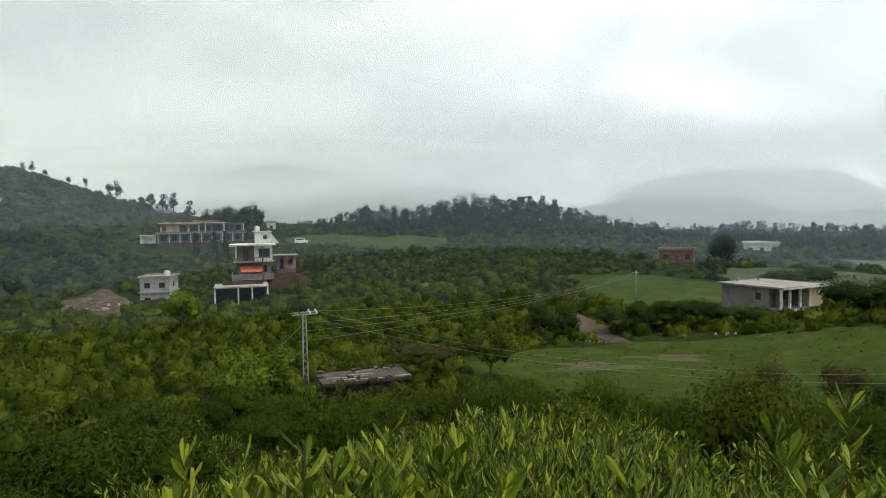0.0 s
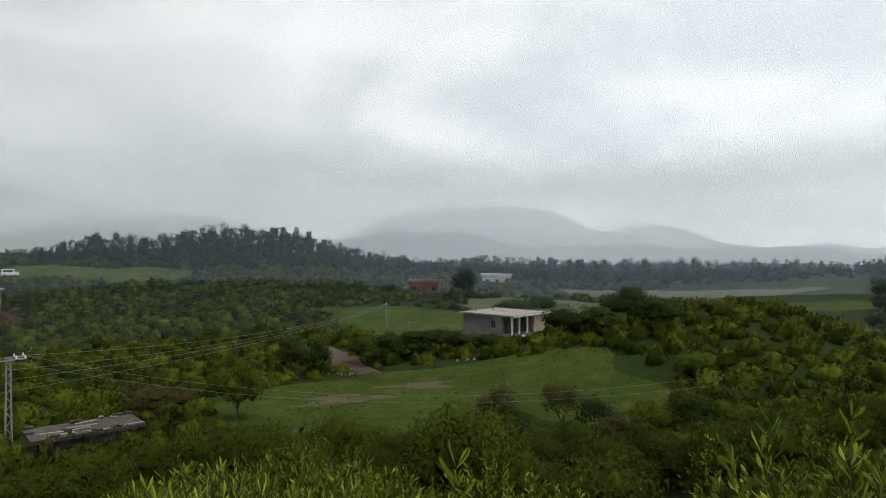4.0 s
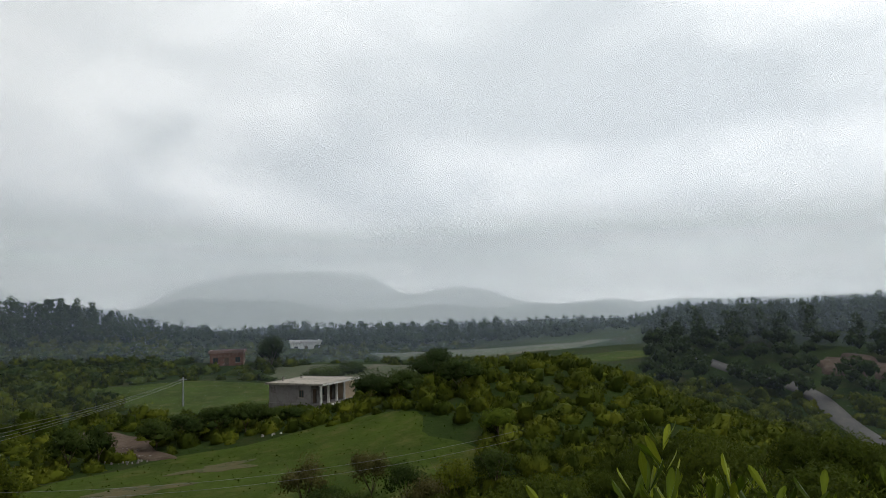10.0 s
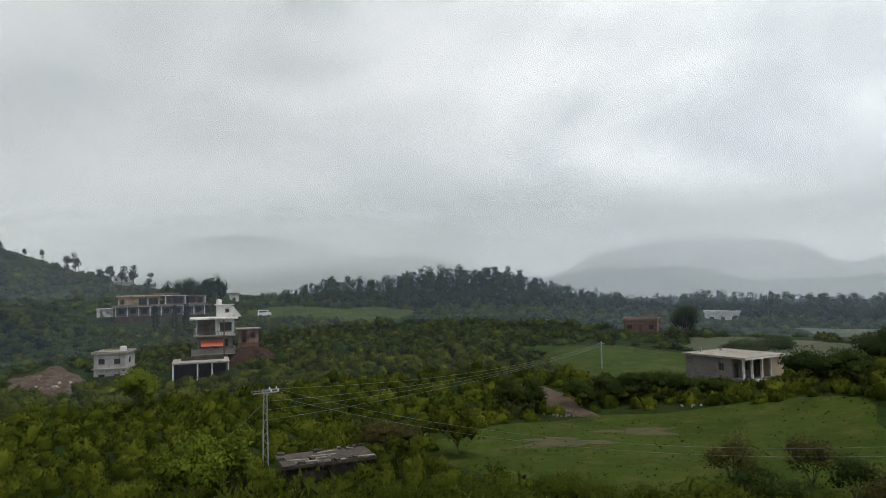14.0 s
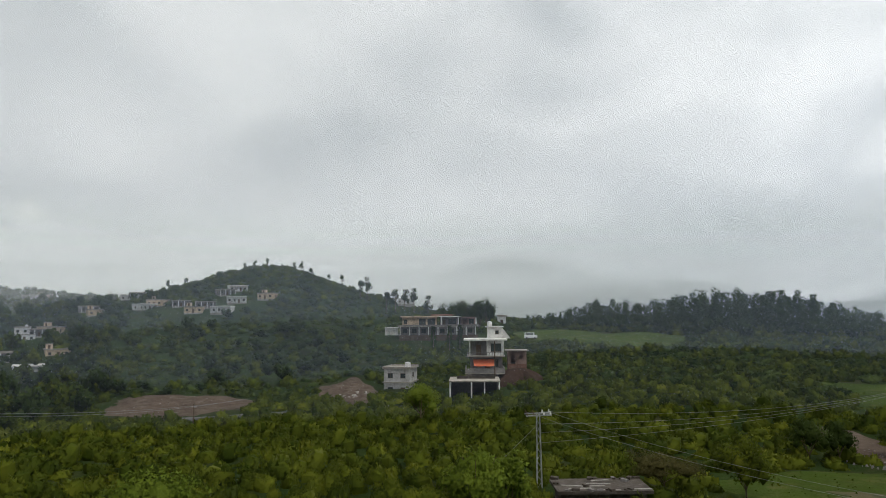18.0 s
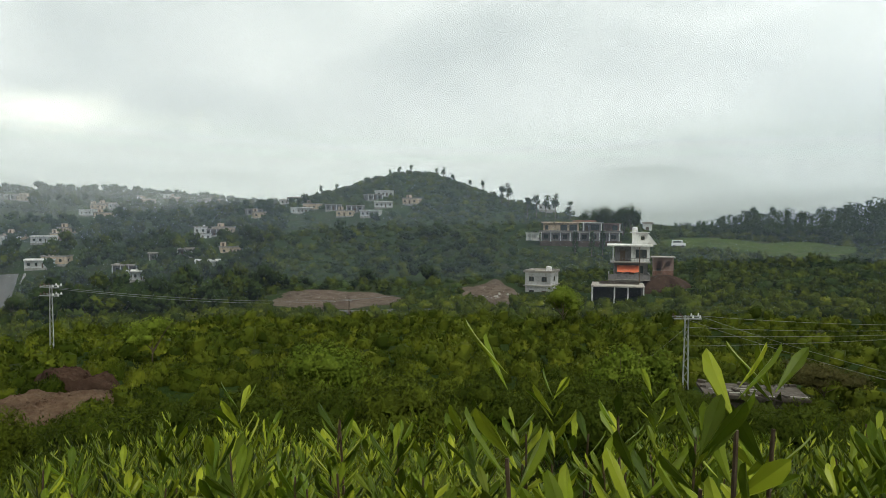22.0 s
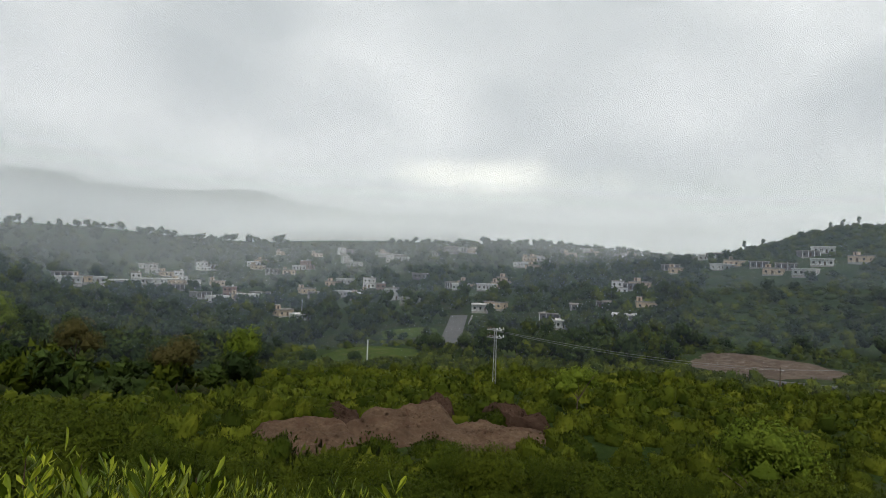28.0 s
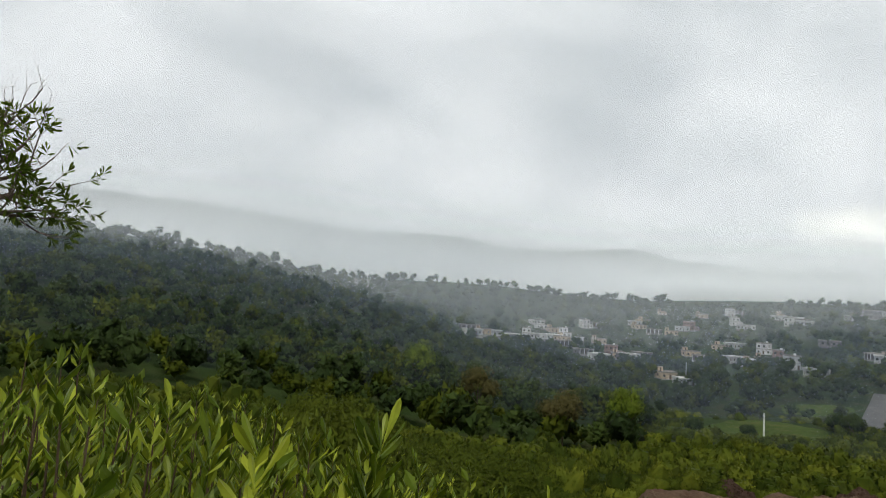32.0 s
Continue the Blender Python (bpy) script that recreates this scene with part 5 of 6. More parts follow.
for eye_, rows_ in (
    (EYE_A, ((18, 1.25, -16.0), (14, 1.5, -16.0), (10.5, 1.35, -16.0), (7, 1.5, -18), (26, 1.5, -20), (31, 1.4, -20.5), (-20, 1.25, -19.5), (-25, 1.2, -18.5), (-30, 1.4, -18), (-34, 1.6, -13.5), (1.5, 1.7, -20.0), (22, 1.2, -18.5), (-5, 5.5, -15.5), (-9, 6.5, -15), (-13, 5, -16), (-16, 6, -15.5), (-11, 8, -14.5), (-3, 7.5, -15), (2, 7, -16.5), (-19, 7, -17))),
    (EYE_B, ((-50, 1.9, -14), (-55, 1.5, -10.5), (-59, 1.7, -12), (-63, 1.6, -7.5), (-68, 1.9, -11.5), (-73, 1.6, -10), (-78, 1.5, -8), (-42, 2.1, -17))),
    (EYE_C, ((40, 1.3, -12.0), (36, 1.35, -11.5), (31, 1.3, -11.5), (25, 1.5, -13.5), (19, 1.45, -12.0), (14, 1.3, -11.0), (9, 1.3, -10.0), (4, 1.5, -9.5), (56, 1.7, -15.5), (50, 1.9, -14.5), (62, 1.8, -15.5), (45, 1.6, -18), (68, 1.9, -15.5))),
    (EYE_D, ((118.9, 1.7, -5.0), (56, 1.8, -17.5), (64, 1.9, -18.5), (86, 2.1, -14.5), (92, 2.0, -13.5))),
):
    sites += [(*eye_, *r_) for r_ in rows_]
for az_ in np.arange(-84, 142, 6.0):
    side_ = max(float(smooth01((-az_ - 36) / 20)), float(smooth01((az_ - 92) / 25)))
    for d_, el_ in ((2.8, -24.5), (4.0, -21), (5.2, -18.6), (6.6, -16.8)):
        el_ += side_ * (8.5 if az_ > 0 else 3.6)
        e_ = EYE_A if -40 < az_ < 30 else EYE_B if az_ <= -40 else EYE_D if az_ > 80 else EYE_C
        sites.append((*e_, az_ + gen_n.uniform(-3, 3), d_ + gen_n.uniform(-0.4, 0.4), el_ + gen_n.uniform(-3.5, 2.0)))
fine_tall = [near_shrub(63, 1.95, 0.56, 30, 36, False, 0.68), near_shrub(64, 1.95, 0.6, 30, 36, False, 0.68)]
fine_shrubs, fine_sites = (fine_tall, fine_tall, fine_tall, fine_tall), []
SKYLINE = ((134, -2.6), (130, -3.0), (128, -4.6), (124, -6.0), (119, -6.8), (116, -8.0), (112, -10.5), (107, -10.8), (102, -12.6), (92, -14.8))
for az_ in np.arange(93, 138, 2.2):
    top_ = float(np.interp(az_, [q_[0] for q_ in SKYLINE[::-1]], [q_[1] for q_ in SKYLINE[::-1]]))
    for d_ in (1.5, 2.3, 3.2):
        fine_sites.append((*EYE_D, az_ + gen_n.uniform(-1, 1), d_ + gen_n.uniform(-0.25, 0.3), top_ + gen_n.uniform(-1.2, 1.0) - (1.6 if d_ < 2 else 0)))
near_row(shrubs, sites)
near_row(fine_shrubs, fine_sites)
# leafy sprigs right beside the camera's way
for sx_, sy_, top_, seed_ in ((-1.03, -0.05, -0.22, 33), (-0.97, 0.10, -0.26, 34)):
    sprig = near_shrub(seed_, 1.5, 0.22, 15, 18, True, 0.95)
    sprig.matrix_world = pose(sx_, sy_, top_ - 1.5, 0, 0, seed_ * 40)


# -- low thicket of narrow upright leaves under and between the shrubs --
def thicket(seed, n_stem, n_leaf):
    """Leaves of one clump, a metre high and wide, and the way each of them faces."""
    gen = np.random.default_rng(seed)
    stems = []
    for _ in range(n_stem):
        a_, r_ = gen.random() * 6.283, math.sqrt(gen.random())
        foot = np.array([math.cos(a_) * r_ * 0.42, math.sin(a_) * r_ * 0.42, 0.25])
        tip = np.array([math.cos(a_) * r_ * 0.62, math.sin(a_) * r_ * 0.62, gen.uniform(0.78, 1.0) * (1 - 0.25 * r_ * r_)])
        stems.append((foot, tip, n_leaf))
    v, f = near_leaves(gen, stems, False, 0.74, 0.72)
    return v, f, unit(v * (1, 1, 0.3) + (0, 0, 0.35))


NEAR_LINE = ((-36, -20.0), (-24, -19.5), (-14, -17.0), (-2, -16.5), (6, -18.5), (20, -19.5), (30, -17.5), (36, -16.8), (44, -15.8), (50, -15.0), (56, -15.0), (62, -16.2), (68, -17.2), (75, -17.8), (84, -17.4), (92, -15.0))
clumps = []
for az_ in np.arange(-36, 93, 2.5):
    top_ = float(np.interp(az_, [q_[0] for q_ in NEAR_LINE], [q_[1] for q_ in NEAR_LINE]))
    ex_, ey_, ez_ = EYE_A if az_ < 26 else EYE_C if az_ < 72 else EYE_D
    for d_ in (2.5, 3.2, 4.0, 5.0, 6.2):
        a_, r_ = radians(az_ + gen_n.uniform(-1.3, 1.3)), d_ + gen_n.uniform(-0.3, 0.4)
        x_, y_ = ex_ - math.sin(a_) * r_, ey_ + math.cos(a_) * r_
        z_ = height(x_, y_) - 0.03
        tall_ = ez_ + r_ * math.tan(radians(top_ + gen_n.uniform(-1.8, 0.6) - max(0, 3.6 - d_) * 1.2)) - z_
        if tall_ > 0.25:
            clumps.append((x_, y_, z_, 0.95, tall_ / 0.95, a_ * 9))
for i in range(2):
    scattered("thicket", thicket(66 + i, 24, 22), clumps[i::2], "low dense thicket of narrow glossy green leaves", "thicket", M_leaf_near)


# -- scrub: single bushes to about 30 m, then joined --
def scrub_bush(seed, n, leaf):
    gen = np.random.default_rng(seed)
    h = thing("scrub_bush", "rounded green hillside bush", "bush", 0, 0, 0, 0, "scrub bushes")
    part("crown", crown(gen, n, 1.0, 0.85, leaf, 18, 0.7, True, core=0.5, slim=0.2), M_leaf_bush, h)
    part("branchwork", [rod((0, 0, -0.3), (gen.normal() * 0.4, gen.normal() * 0.4, 0.9), 0.035, 0.012, 4) for _ in range(4)], M_twig, h)
    return h


bushes = [scrub_bush(41 + i, 6500, 0.065) for i in range(4)]
q = spread(-90, 142, 6.8, 24, 1.45, rg)
q = q[np.argsort(np.hypot(q[:, 0], q[:, 1]))][:290]
for i, (x_, y_, z_, s_, st_, r_) in enumerate(planted(q, 0.45, 0.95, rg)):
    m_ = pose(x_, y_, z_, 0, 0, math.degrees(r_)) @ Matrix.Diagonal((s_, s_, s_ * st_, 1))
    if i < len(bushes):
        bushes[i].matrix_world = m_
    else:
        copy_at(bushes[i % len(bushes)], m_)
r_last = float(np.hypot(q[:, 0], q[:, 1]).max())

mid_t = [spray(np.random.default_rng(60 + i), 470, 0.11) for i in range(3)]
keep_free(*at(27, 38.5), 8.0, 4.6, 27)
q = spread(-86, 140, r_last + 1.0, 62, 2.15, rg)
rg.shuffle(q)
for i in range(3):
    scattered("scrub", mid_t[i], planted(q[i::3], 0.85, 1.75, rg, 0.2, 0.9, 1.35), "dense green scrub covering the slope", "scrub", (M_leaf_bush, M_leaf_yellow, M_leaf_bush)[i])
# the shaded hollow below the scrub: dark bushes, the shade put into their leaf colour
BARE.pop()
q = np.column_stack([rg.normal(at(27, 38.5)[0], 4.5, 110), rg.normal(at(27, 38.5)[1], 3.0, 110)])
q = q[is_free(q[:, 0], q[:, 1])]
scattered("scrub", mid_t[0], planted(q, 0.6, 1.1, rg, 0.3, 0.8, 1.1), "dark bushes in the hollow, its shade put into the leaf colour", "scrub", M_leaf_dark)
far_t = [spray(np.random.default_rng(70 + i), 130, 0.21) for i in range(3)]
q = np.vstack([spread(62, 84, 92, 166, 3.0, rg), spread(-88, 64, 62, 128, 2.4, rg), spread(64, 82, 62, 92, 2.2, rg), spread(82, 142, 62, 86, 2.4, rg)])
rg.shuffle(q)
for i in range(3):
    scattered("scrub", far_t[i], planted(q[i::3], 0.95, 2.1, rg, 0.25, 0.7, 1.15), "dense green scrub covering the slope", "scrub", (M_leaf_bush, M_leaf_bush, M_leaf_yellow)[i])

# the slopes behind: bushes on open hillsides, trees in the valley
hill_t = [spray(np.random.default_rng(80 + i), 60, 0.42) for i in range(2)]
q = np.vstack([spread(-15, 24, 128, 250, 2.7, rg), spread(-40, -15, 128, 200, 4.2, rg), spread(24, 50, 128, 400, 3.9, rg)])
rg.shuffle(q)
for i in range(2):
    scattered("scrub", hill_t[i], planted(q[i::2], 1.1, 2.6, rg, 0.3, 0.6, 0.95), "scrub on the far hillsides", "scrub", (M_leaf_bush, M_leaf_tree)[i])
tree_t = [crown(np.random.default_rng(90 + i), 125, 1.0, 1.0, 0.31, 8, 0.35, True, core=0.66) for i in range(3)]
q = np.vstack([spread(46, 64, 122, 265, 5.0, rg), spread(64, 82, 165, 265, 5.0, rg), spread(82, 142, 88, 265, 5.0, rg), spread(46, 142, 265, 430, 7.5, rg)])
for i in range(3):
    scattered("woodland", tree_t[i], planted(q[i::3], 1.7, 3.1, rg, 1.1, 0.85, 1.25), "dense broadleaved woodland in the valley", "woodland", [M_leaf_tree, M_leaf_bush, M_leaf_dark][i])
q = spread(80, 142, 425, 570, 8.0, rg)
scattered("woodland", tree_t[1], planted(q, 2.6, 3.8, rg, 1.5, 0.75, 1.0), "woods on the cloudy slope", "woodland", M_leaf_dark)
q = spread(34, 72, 430, 500, 8, rg)
scattered("woodland", tree_t[0], planted(q, 1.8, 3.0, rg, 1.2), "woods on the far slopes", "woodland", M_leaf_dark)

# clumps of trees on the hillside
q = np.vstack([spread(26, 48, 150, 215, 7.5, rg), spread(30, 48, 215, 300, 9.0, rg)])
q = q[rg.random(len(q)) < 0.7]
scattered("woodland", tree_t[0], planted(q, 1.5, 3.0, rg, 0.9, 0.8, 1.1), "dark rounded trees among the hillside scrub", "woodland", M_leaf_dark)

# wooded ridges: tall conifers and gums
pine_t = [pine_crown(np.random.default_rng(100 + i), 170, 2.2, 10.0, 0.75) for i in range(2)]
gum_t = [gum_crown(np.random.default_rng(110 + i), 170, 2.6, 11.0, 0.62) for i in range(3)]
# the tree line: slope up to the tops of the wood, by bearing
TREE_LINE = ((-78, -0.1), (-70, 0.1), (-64, -0.2), (-58.5, 0.0), (-56, -0.4), (-53, -1.1), (-34, -1.1), (-24, -0.85), (-20, -1.0), (-16.5, -0.6), (-13, 0.0), (-10.5, 0.9), (-8, 1.4), (-1, 1.4), (3, 0.8), (6.5, 1.0), (10, 0.2), (12.5, -0.4))


def wooded(q, tall, gen, lo, hi, sink=0.3):
    """Trees whose tops make up the tree line, the nearer ones lower down the slope."""
    az = np.degrees(np.arctan2(-q[:, 0], q[:, 1]))
    d = np.hypot(q[:, 0], q[:, 1])
    top = np.interp(az, [v[0] for v in TREE_LINE], [v[1] for v in TREE_LINE])
    g = land(q[:, 0], q[:, 1])
    s = (d * np.tan(np.radians(top)) - g) / tall * gen.uniform(0.58, 1.06, len(q))
    s = np.clip(np.minimum(s, gen.uniform(hi * 0.8, hi * 1.1, len(q))), lo, hi * 1.1)
    return np.column_stack([q, g - sink, s, gen.uniform(0.9, 1.15, len(q)), gen.random(len(q)) * 6.28])


for q, lo, hi in ((spread(-15, 12.5, 205, 285, 4.6, rg), 0.3, 1.25), (spread(-58, -15, 200, 290, 4.8, rg), 0.25, 0.85), (spread(-90, -56, 150, 262, 4.4, rg), 0.25, 0.8)):
    q = q[rg.permutation(len(q))]
    for i in range(2):
        scattered("pine_wood", pine_t[i], wooded(q[i::5], 10.0, rg, lo, hi), "dark pines along the ridge", "woodland", M_pine)
    for i in range(3):
        scattered("gum_wood", gum_t[i], wooded(q[i + 2::5], 10.6, rg, lo, hi), "tall slender trees along the ridge", "woodland", M_leaf_dark)
q = np.vstack([spread(-15, 12, 200, 285, 5.6, rg), spread(-92, -54, 126, 258, 4.4, rg), spread(-54, -15, 195, 285, 5.0, rg)])
q = q[rg.permutation(len(q))]
for i in range(2):
    scattered("woodland", tree_t[i], wooded(q[i::2], 2.6, rg, 0.9, 2.3, 0.6), "dense dark woods on the ridge", "woodland", M_leaf_dark)


# -- single trees --
def limbs(gen, trunk_h, spread_r, top_h, n, r0):
    out = [rod((0, 0, -0.4), (0.05, 0.03, trunk_h), r0, r0 * 0.7, 8)]
    for i in range(n):
        a_ = i * 2.4 + gen.uniform(-0.4, 0.4)
        z0 = trunk_h * gen.uniform(0.6, 1.0)
        p = np.array([0.05, 0.03, z0])
        e = np.array([math.cos(a_) * spread_r * gen.uniform(0.4, 0.8), math.sin(a_) * spread_r * gen.uniform(0.4, 0.8), gen.uniform(0.6, 0.9) * top_h])
        out += [rod(p, (p + e) / 2 + (0, 0, 0.1), r0 * 0.45, r0 * 0.3, 6), rod((p + e) / 2 + (0, 0, 0.1), e, r0 * 0.3, r0 * 0.08, 5)]
    return out


def tree(name, label, az, d, hgt, wide, mat, n=1200, leaf=0.28, seed=1, lumps=12, trunk=0.35, kind_="round", core=0.5):
    gen = np.random.default_rng(seed)
    x, y = at(az, d)
    h = thing(name, label, "tree", x, y, height(x, y), (seed * 53) % 360, "single trees")
    tr = hgt * trunk
    if kind_ == "round":
        c = crown(gen, int(n * 2.2), wide, (hgt - tr * 0.6) / 1.55, leaf * 0.62, lumps + 4, 0.4, True, zc=tr + (hgt - tr) * 0.36, fill=0.5 if core else 0.9, core=core)
    elif kind_ == "gum":
        c = gum_crown(gen, n, wide, hgt, leaf)
    else:
        c = pine_crown(gen, n, wide, hgt, leaf)
    part("crown", c, mat, h)
    part("trunk", limbs(gen, tr if kind_ == "round" else hgt * 0.8, wide, hgt, 7, max(0.06, hgt * 0.018)), M_bark, h)
    return h


tree("round_tree", "round broadleaved tree at the meadow's edge", -4.0, 62, 5.4, 2.6, M_leaf_yellow, 1500, 0.30, 1, trunk=0.2)
tree("round_tree", "broad brownish tree beside the stone hut", 2.0, 60, 3.6, 3.6, M_leaf_brown, 1400, 0.26, 2)
tree("broad_tree", "pale broadleaved tree in the hollow", 17.6, 46, 5.9, 2.8, M_leaf_pale, 2400, 0.34, 3, trunk=0.15)
tree("broad_tree", "pale broadleaved tree in the hollow", 14.6, 47, 5.2, 1.6, M_leaf_pale, 1400, 0.34, 4, trunk=0.15)
tree("lone_tree", "bright green tree rising over the scrub", 21.9, 88, 6.0, 3.0, M_leaf_pale, 1500, 0.32, 5)
tree("lone_tree", "yellowish open tree on the scrub slope", 44.0, 33, 5.2, 2.6, M_leaf_pale, 1700, 0.24, 6)
tree("lone_tree", "yellowish tree beside the dug earth", 56.5, 66, 4.6, 3.0, M_leaf_pale, 1300, 0.26, 7)
tree("dark_tree", "large dark rounded tree beside the porch house", -31.6, 93, 4.6, 3.9, M_leaf_dark, 2200, 0.30, 8, trunk=0.08)
tree("dark_tree", "large dark tree among the hedge bushes", -36.8, 92, 5.0, 4.6, M_leaf_dark, 2200, 0.30, 9, trunk=0.08)
tree("dark_tree", "tall dark tree behind the meadow", -23.0, 160, 8.0, 4.2, M_leaf_dark, 2400, 0.42, 10, lumps=18, trunk=0.05)
tree("dark_tree", "dark tree behind the porch house", -27.0, 128, 4.6, 4.6, M_leaf_tree, 2000, 0.36, 11, trunk=0.1)
tree("dark_tree", "dark tree behind the porch house", -29.4, 134, 4.2, 4.4, M_leaf_tree, 2000, 0.36, 12, trunk=0.1)
for i, (az_, d_, h_, w_) in enumerate(((-14.5, 88, 3.6, 3.0), (-16.8, 89, 3.8, 3.2), (-19.0, 90, 4.0, 3.2), (-21.2, 90, 4.0, 2.8), (-23.2, 92, 2.6, 2.0), (-10.5, 84, 4.5, 2.0), (-8.5, 82, 4.5, 2.6), (-34.0, 86, 4.0, 3.5), (-39.0, 82, 4.2, 3.6), (-25.0, 91, 2.2, 2.0))):
    tree("hedge_tree", "bushy tree in the hedge round the meadow", az_, d_, h_, w_, M_leaf_tree, 1000, 0.32, 20 + i, trunk=0.2)
tree("pale_bush_tree", "pale leafy bush at the corner of the meadow", -42.3, 66, 3.2, 2.2, M_leaf_pale, 1200, 0.24, 35, trunk=0.2)
for i, (az_, d_, m_) in enumerate(((-26.1, 52, M_leaf_brown), (-31.6, 53, M_leaf_brown), (-29.5, 47, M_leaf_tree), (-34.5, 50, M_leaf_tree), (-38.5, 50, M_leaf_yellow), (-42, 52, M_leaf_tree), (-27.6, 50, M_leaf_tree), (-36.4, 46, M_leaf_brown))):
    tree("open_bush_tree", "straggly half-bare bush in front of the meadow", az_, d_, (4.6, 4.2, 2.8, 3.4, 3.6, 3.8, 2.6, 3.2)[i], 2.2, m_, 1100, 0.24, 40 + i, trunk=0.1, core=0.0)
for i, (az_, d_, h_, w_) in enumerate(((89, 96, 8, 3.8), (84, 105, 8, 3.6), (96, 110, 8, 4), (101, 120, 9, 4))):
    tree("valley_tree", "yellow-green tree standing out of the valley wood", az_, d_, h_, w_, M_leaf_brown if i % 2 == 0 else M_leaf_pale, 1300, 0.4, 50 + i)
for i, (az_, d_, h_, w_) in enumerate(((67.6, 148, 4.5, 2.6), (65.2, 146, 4.0, 2.4), (63.4, 150, 5.0, 3.0), (62.2, 142, 5.0, 3.2), (60.6, 136, 6.5, 4.0), (58.2, 128, 7.0, 4.2), (68.6, 152, 4.5, 2.6), (78.5, 128, 3.2, 2.0), (74.6, 131, 2.6, 1.8))):
    tree("roadside_tree", "dark leafy tree beside the valley road", az_, d_, h_, w_, M_leaf_tree, 900, 0.4, 120 + i, trunk=0.04)
for i, (az_, d_) in enumerate(((36.4, 333), (35.6, 335), (34.6, 335), (33.4, 338), (32.4, 332), (31.8, 325), (31.0, 325), (29.5, 318), (28.4, 312), (41.0, 318), (42.3, 312))):
    tree("hill_tree", "slender tree on the crest of the hill", az_, d_, 3.6 + (i * 37) % 3, 1.1, M_leaf_dark, 320, 0.45, 60 + i, kind_="gum")
for i, (az_, d_) in enumerate(((24.6, 238), (23.8, 240), (23.0, 242), (22.2, 238), (21.0, 240), (26.8, 260), (26.2, 262))):
    tree("saddle_tree", "tall feathery tree behind the long brick house", az_, d_, 7 + (i * 29) % 4, 1.9, M_leaf_dark, 480, 0.5, 75 + i, kind_="gum")
for i, (az_, d_) in enumerate(((19.4, 212), (18.7, 214), (18.0, 212), (17.3, 213), (16.6, 214), (15.9, 218))):
    tree("grove_tree", "dark tree in the grove behind the villa", az_, d_, 9 + (i * 31) % 3, 3.4, M_leaf_dark, 420, 0.8, 85 + i, trunk=0.12)
for i, (az_, d_) in enumerate(((20.6, 178), (19.2, 178), (18.3, 178))):
    tree("cypress", "narrow dark cypress in front of the villa", az_, d_, 7.5, 0.8, M_leaf_dark, 420, 0.5, 95 + i, kind_="pine")

# -- the open tree at the camera's side: bare twigs above, a few leaves --
def twiggy_tree(ex, ey, ez):
    gen = np.random.default_rng(7)
    az, d = 137.5, 4.6
    x, y = ex - math.sin(radians(az)) * d, ey + math.cos(radians(az)) * d
    g = height(x, y)
    h = thing("twiggy_tree", "small open tree with bare dark twigs and few yellow-green leaves", "tree", x, y, g, 0)
    eye_z = ez - g
    wood, tips = [], []

    def grow(p, d_, length, r, level):
        steps = 3
        for _ in range(steps):
            d_ = unit(d_ + gen.normal(size=3) * 0.16 + (0, 0, 0.05))
            e = p + d_ * length / steps
            wood.append(rod(p, e, r, r * 0.82, 5))
            p, r = e, r * 0.82
            if level < 4:
                k = unit(d_ + gen.normal(size=3) * 0.65 + (0, 0, 0.12))
                grow(p, k, length * gen.uniform(0.45, 0.7), r * 0.6, level + 1)
        tips.append((p - d_ * length * 0.7, p, level))

    right = np.array([math.cos(radians(az)), math.sin(radians(az)), 0])
    wood.append(rod((0, 0, -0.3), (0, 0, eye_z + 0.62), 0.06, 0.045, 8))
    for z0, up, ln in ((0.42, -0.02, 0.40), (0.46, 0.12, 0.42), (0.5, 0.35, 0.42), (0.52, 0.7, 0.42), (0.56, 1.2, 0.42), (0.36, -0.1, 0.36), (0.56, 2.4, 0.4), (0.44, 0.05, 0.38), (0.5, 0.5, 0.4)):
        grow(np.array([0, 0, eye_z + z0]), unit(right * (1.0 if up < 1 else 0.7) + gen.normal(size=3) * 0.12 + (0, 0, up)), ln, 0.016, 1)
    for _ in range(4):
        grow(np.array([0, 0, eye_z + 0.5]), unit(-right + gen.normal(size=3) * 0.5 + (0, 0, 0.5)), 0.45, 0.016, 1)
    part("branchwork", wood, M_bark, h, "dark bare branches")
    low = [(a_, b_, 9) for a_, b_, lv in tips if lv >= 3 and b_[2] < eye_z + 1.0 and gen.random() < 0.45]
    part("foliage", near_leaves(gen, low, True, 0.7), M_leaf_pale, h, "sparse yellow-green leaves")


twiggy_tree(*EYE_D)

# ---- rubble on the bare ground ----
def rubble(n, az, d, rx, ry, seed, s0=0.1, s1=0.35, mat=None):
    gen = np.random.default_rng(seed)
    cx, cy = at(az, d)
    pieces = []
    for _ in range(n):
        a_, q_ = gen.random() * 6.283, math.sqrt(gen.random())
        x, y = cx + math.cos(a_) * q_ * rx, cy + math.sin(a_) * q_ * ry
        s_ = gen.uniform(s0, s1)
        z = height(x, y) + 0.12
        v, f = rod((0, 0, -0.1), (gen.normal() * 0.1 * s_, gen.normal() * 0.1 * s_, s_ * 0.8), s_, s_ * 0.55, 6)
        pieces.append((v * (1.0, gen.uniform(0.6, 1.0), 1.0) + (x, y, z), f))
    v, f = merged(pieces)
    tagged(new("rubble", np_mesh("rubble", v, f, mat or M_stone)), "scattered pale stones and rubble", "rubble", kind="stuff")


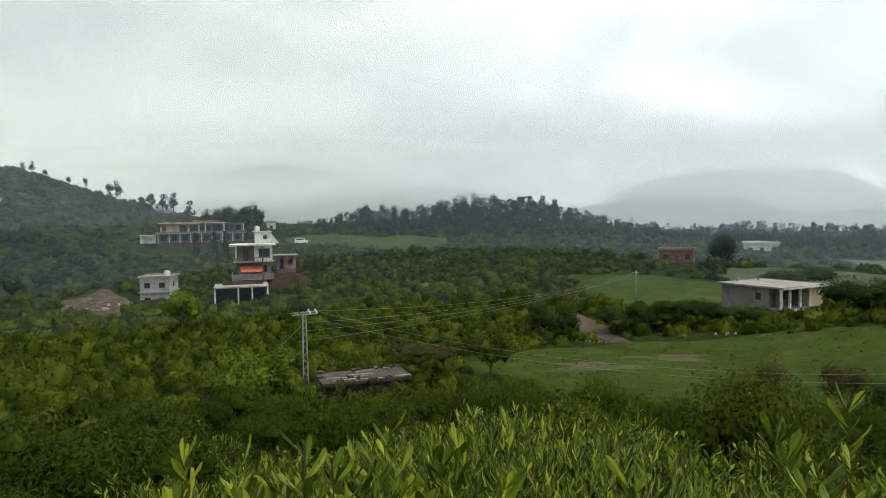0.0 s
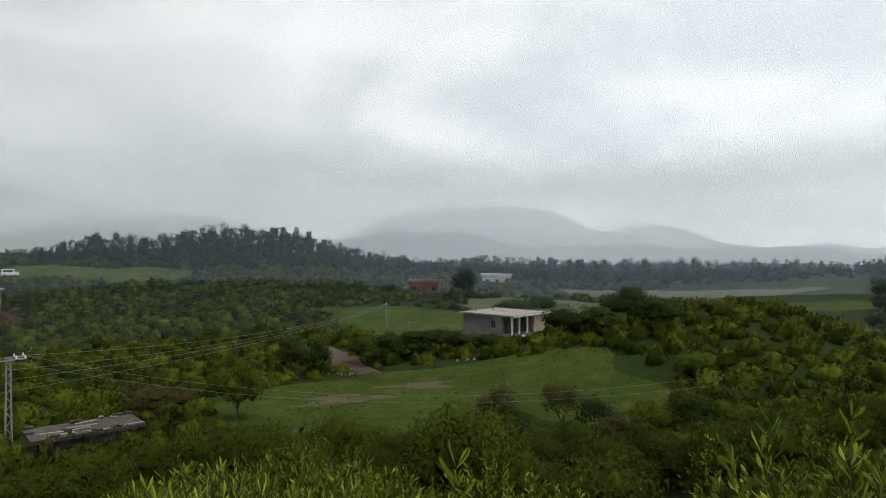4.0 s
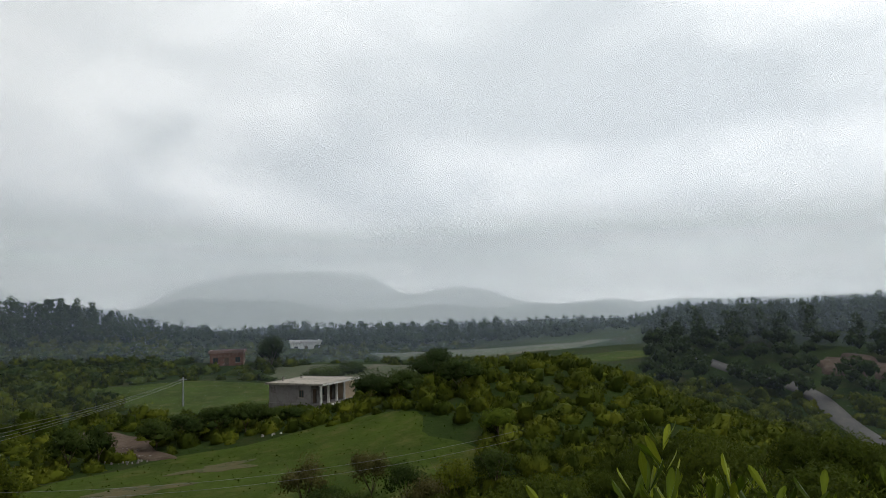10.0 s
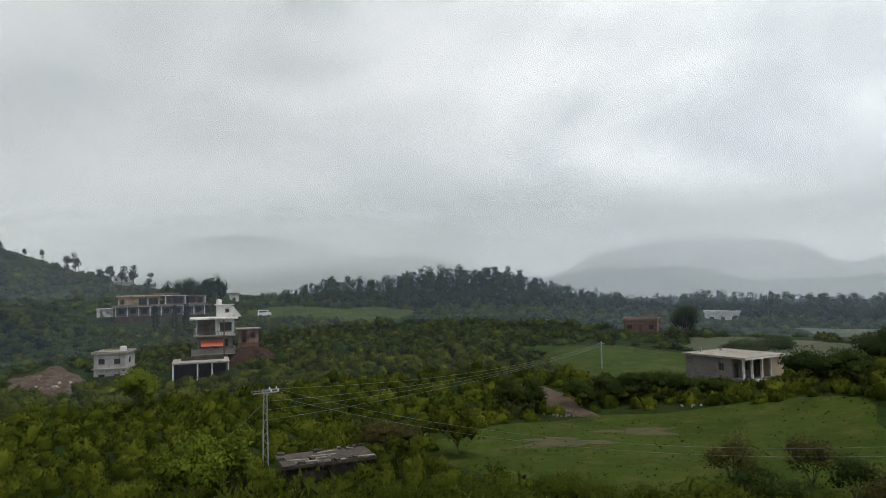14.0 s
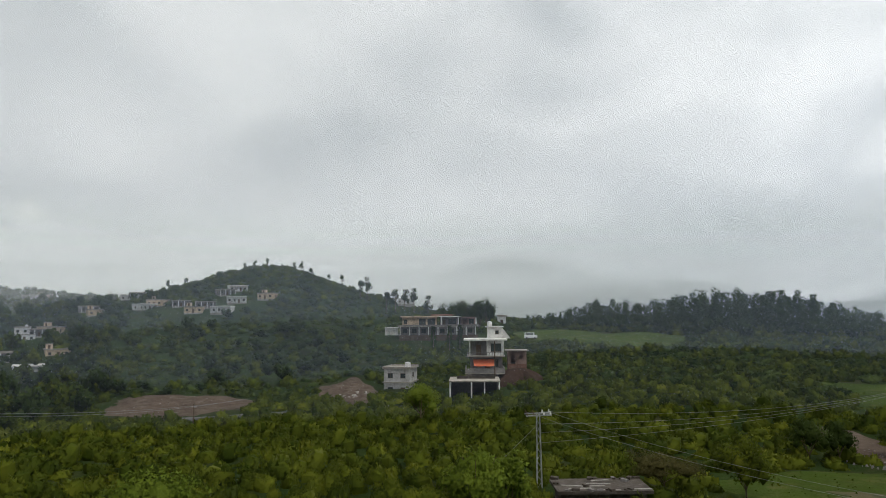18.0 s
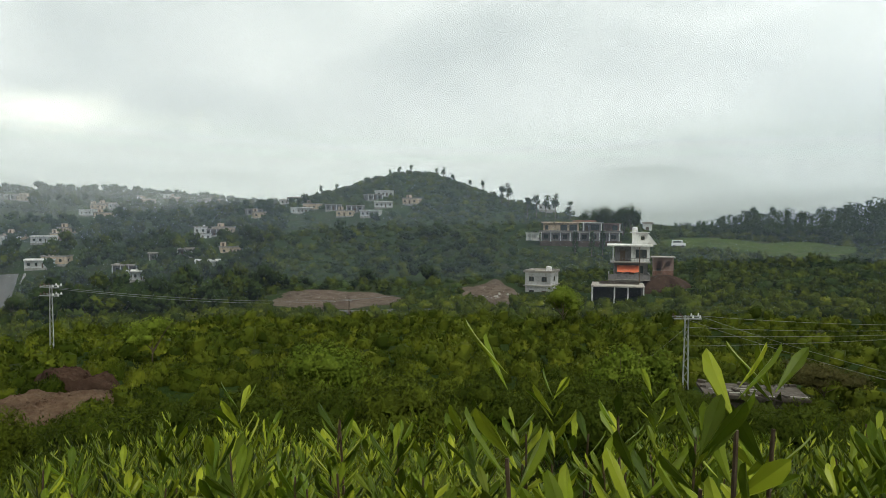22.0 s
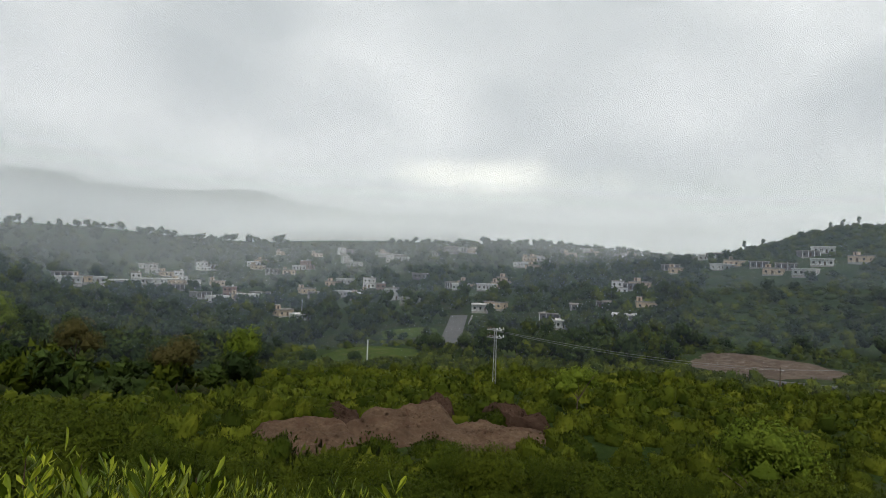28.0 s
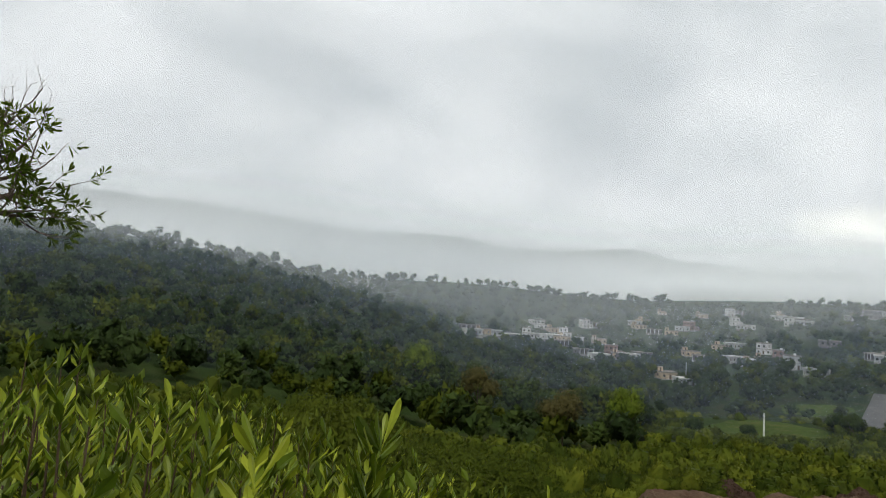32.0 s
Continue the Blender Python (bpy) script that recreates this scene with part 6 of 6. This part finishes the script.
rubble(46, 42.5, 130, 9, 4, 1, 0.06, 0.24)
rubble(40, 27.4, 132, 4, 3, 2, 0.1, 0.5)
rubble(60, -12.6, 86, 3, 5, 3, 0.05, 0.2, M_plaster)
rubble(5, -23.5, 85, 1.6, 0.8, 5, 0.1, 0.22)


# ---- grass tufts on the meadow ----
def tufts(n, cx, cy, r, seed):
    gen = np.random.default_rng(seed)
    a_, q_ = gen.random(n) * 6.283, np.sqrt(gen.random(n)) * r
    x, y = cx + np.cos(a_) * q_, cy + np.sin(a_) * q_
    base = np.column_stack([x, y, land(x, y) + 0.1])
    along = unit(gen.normal(size=(n, 3)) * (0.7, 0.7, 0.2) + (0, 0, 1.0))
    V, F = leaf_quads(base, along, gen.uniform(0.08, 0.22, n), gen.uniform(0.10, 0.25, n), gen, True)
    tagged(new("grass", np_mesh("grass", V, F, M_field)), "uneven grass tufts on the meadow", "grass", kind="stuff")


tufts(900, *at(-22.5, 65.5), 20.5, 5)


# ---- low cloud and valley mist: thin sheets of drops, one behind the other ----
def mist_bank(r, z0, fade, low, high, z_low, z_high, scale, tilt, tint, thin=1.0, pull=0.0, rest=0.0):
    segs, rows_n = 180, 12
    t = np.linspace(0, 2 * np.pi, segs, endpoint=False)
    rr = r * (1 + 0.05 * np.sin(3 * t + tilt) + 0.03 * np.sin(7 * t + 2 * tilt))
    rr = rr * (1 - pull * np.exp(-((np.degrees(t) - 238) / 30) ** 2))
    zz = np.linspace(z0, r * 0.75, rows_n)
    V = np.stack([np.tile(rr * np.sin(t), (rows_n, 1)), np.tile(rr * np.cos(t), (rows_n, 1)), np.tile(zz[:, None], (1, segs))], -1).reshape(-1, 3)
    i2, j2 = np.meshgrid(np.arange(rows_n - 1), np.arange(segs), indexing="ij")
    a2, b2 = i2 * segs + j2, i2 * segs + (j2 + 1) % segs
    F = np.stack([a2, b2, b2 + segs, a2 + segs], -1).reshape(-1, 4)
    ob = new("mist_bank", np_mesh("mist_bank", V, F, mist("drifting_mist", low, high, z_low, z_high, fade, scale, tint, r, thin, rest or low), True))
    ob.visible_shadow = False
    return tagged(ob, "thin drifting mist under low cloud", "mist", "mist banks", kind="structure")


BLUISH, PALE = (0.50, 0.60, 0.76), (0.92, 0.955, 0.98)
mist_bank(105, -40, 60, 0.020, 0.03, 0, 20, 0.012, 0.4, BLUISH)
mist_bank(165, -40, 80, 0.025, 0.050, -70, -60, 0.012, 0.8, BLUISH, 4.0)
mist_bank(235, -40, 110, 0.038, 0.068, -70, -60, 0.010, 1.1, BLUISH, 5.0, 0.15)
mist_bank(320, -40, 120, 0.075, 0.10, -70, -60, 0.008, 2.0, PALE, 2.2, 0.2)
mist_bank(385, -40, 120, 0.08, 0.14, 4, 30, 0.008, 2.4, PALE, 0.4, 0.25)
mist_bank(490, -40, 66, 0.48, 0.97, 2, 24, 0.006, 2.9, PALE, 0.25, 0.30, 0.18)
mist_bank(1050, -40, 190, 0.56, 0.92, 52, 104, 0.003, 5.1, PALE, 0.9, 0.0, 0.18)
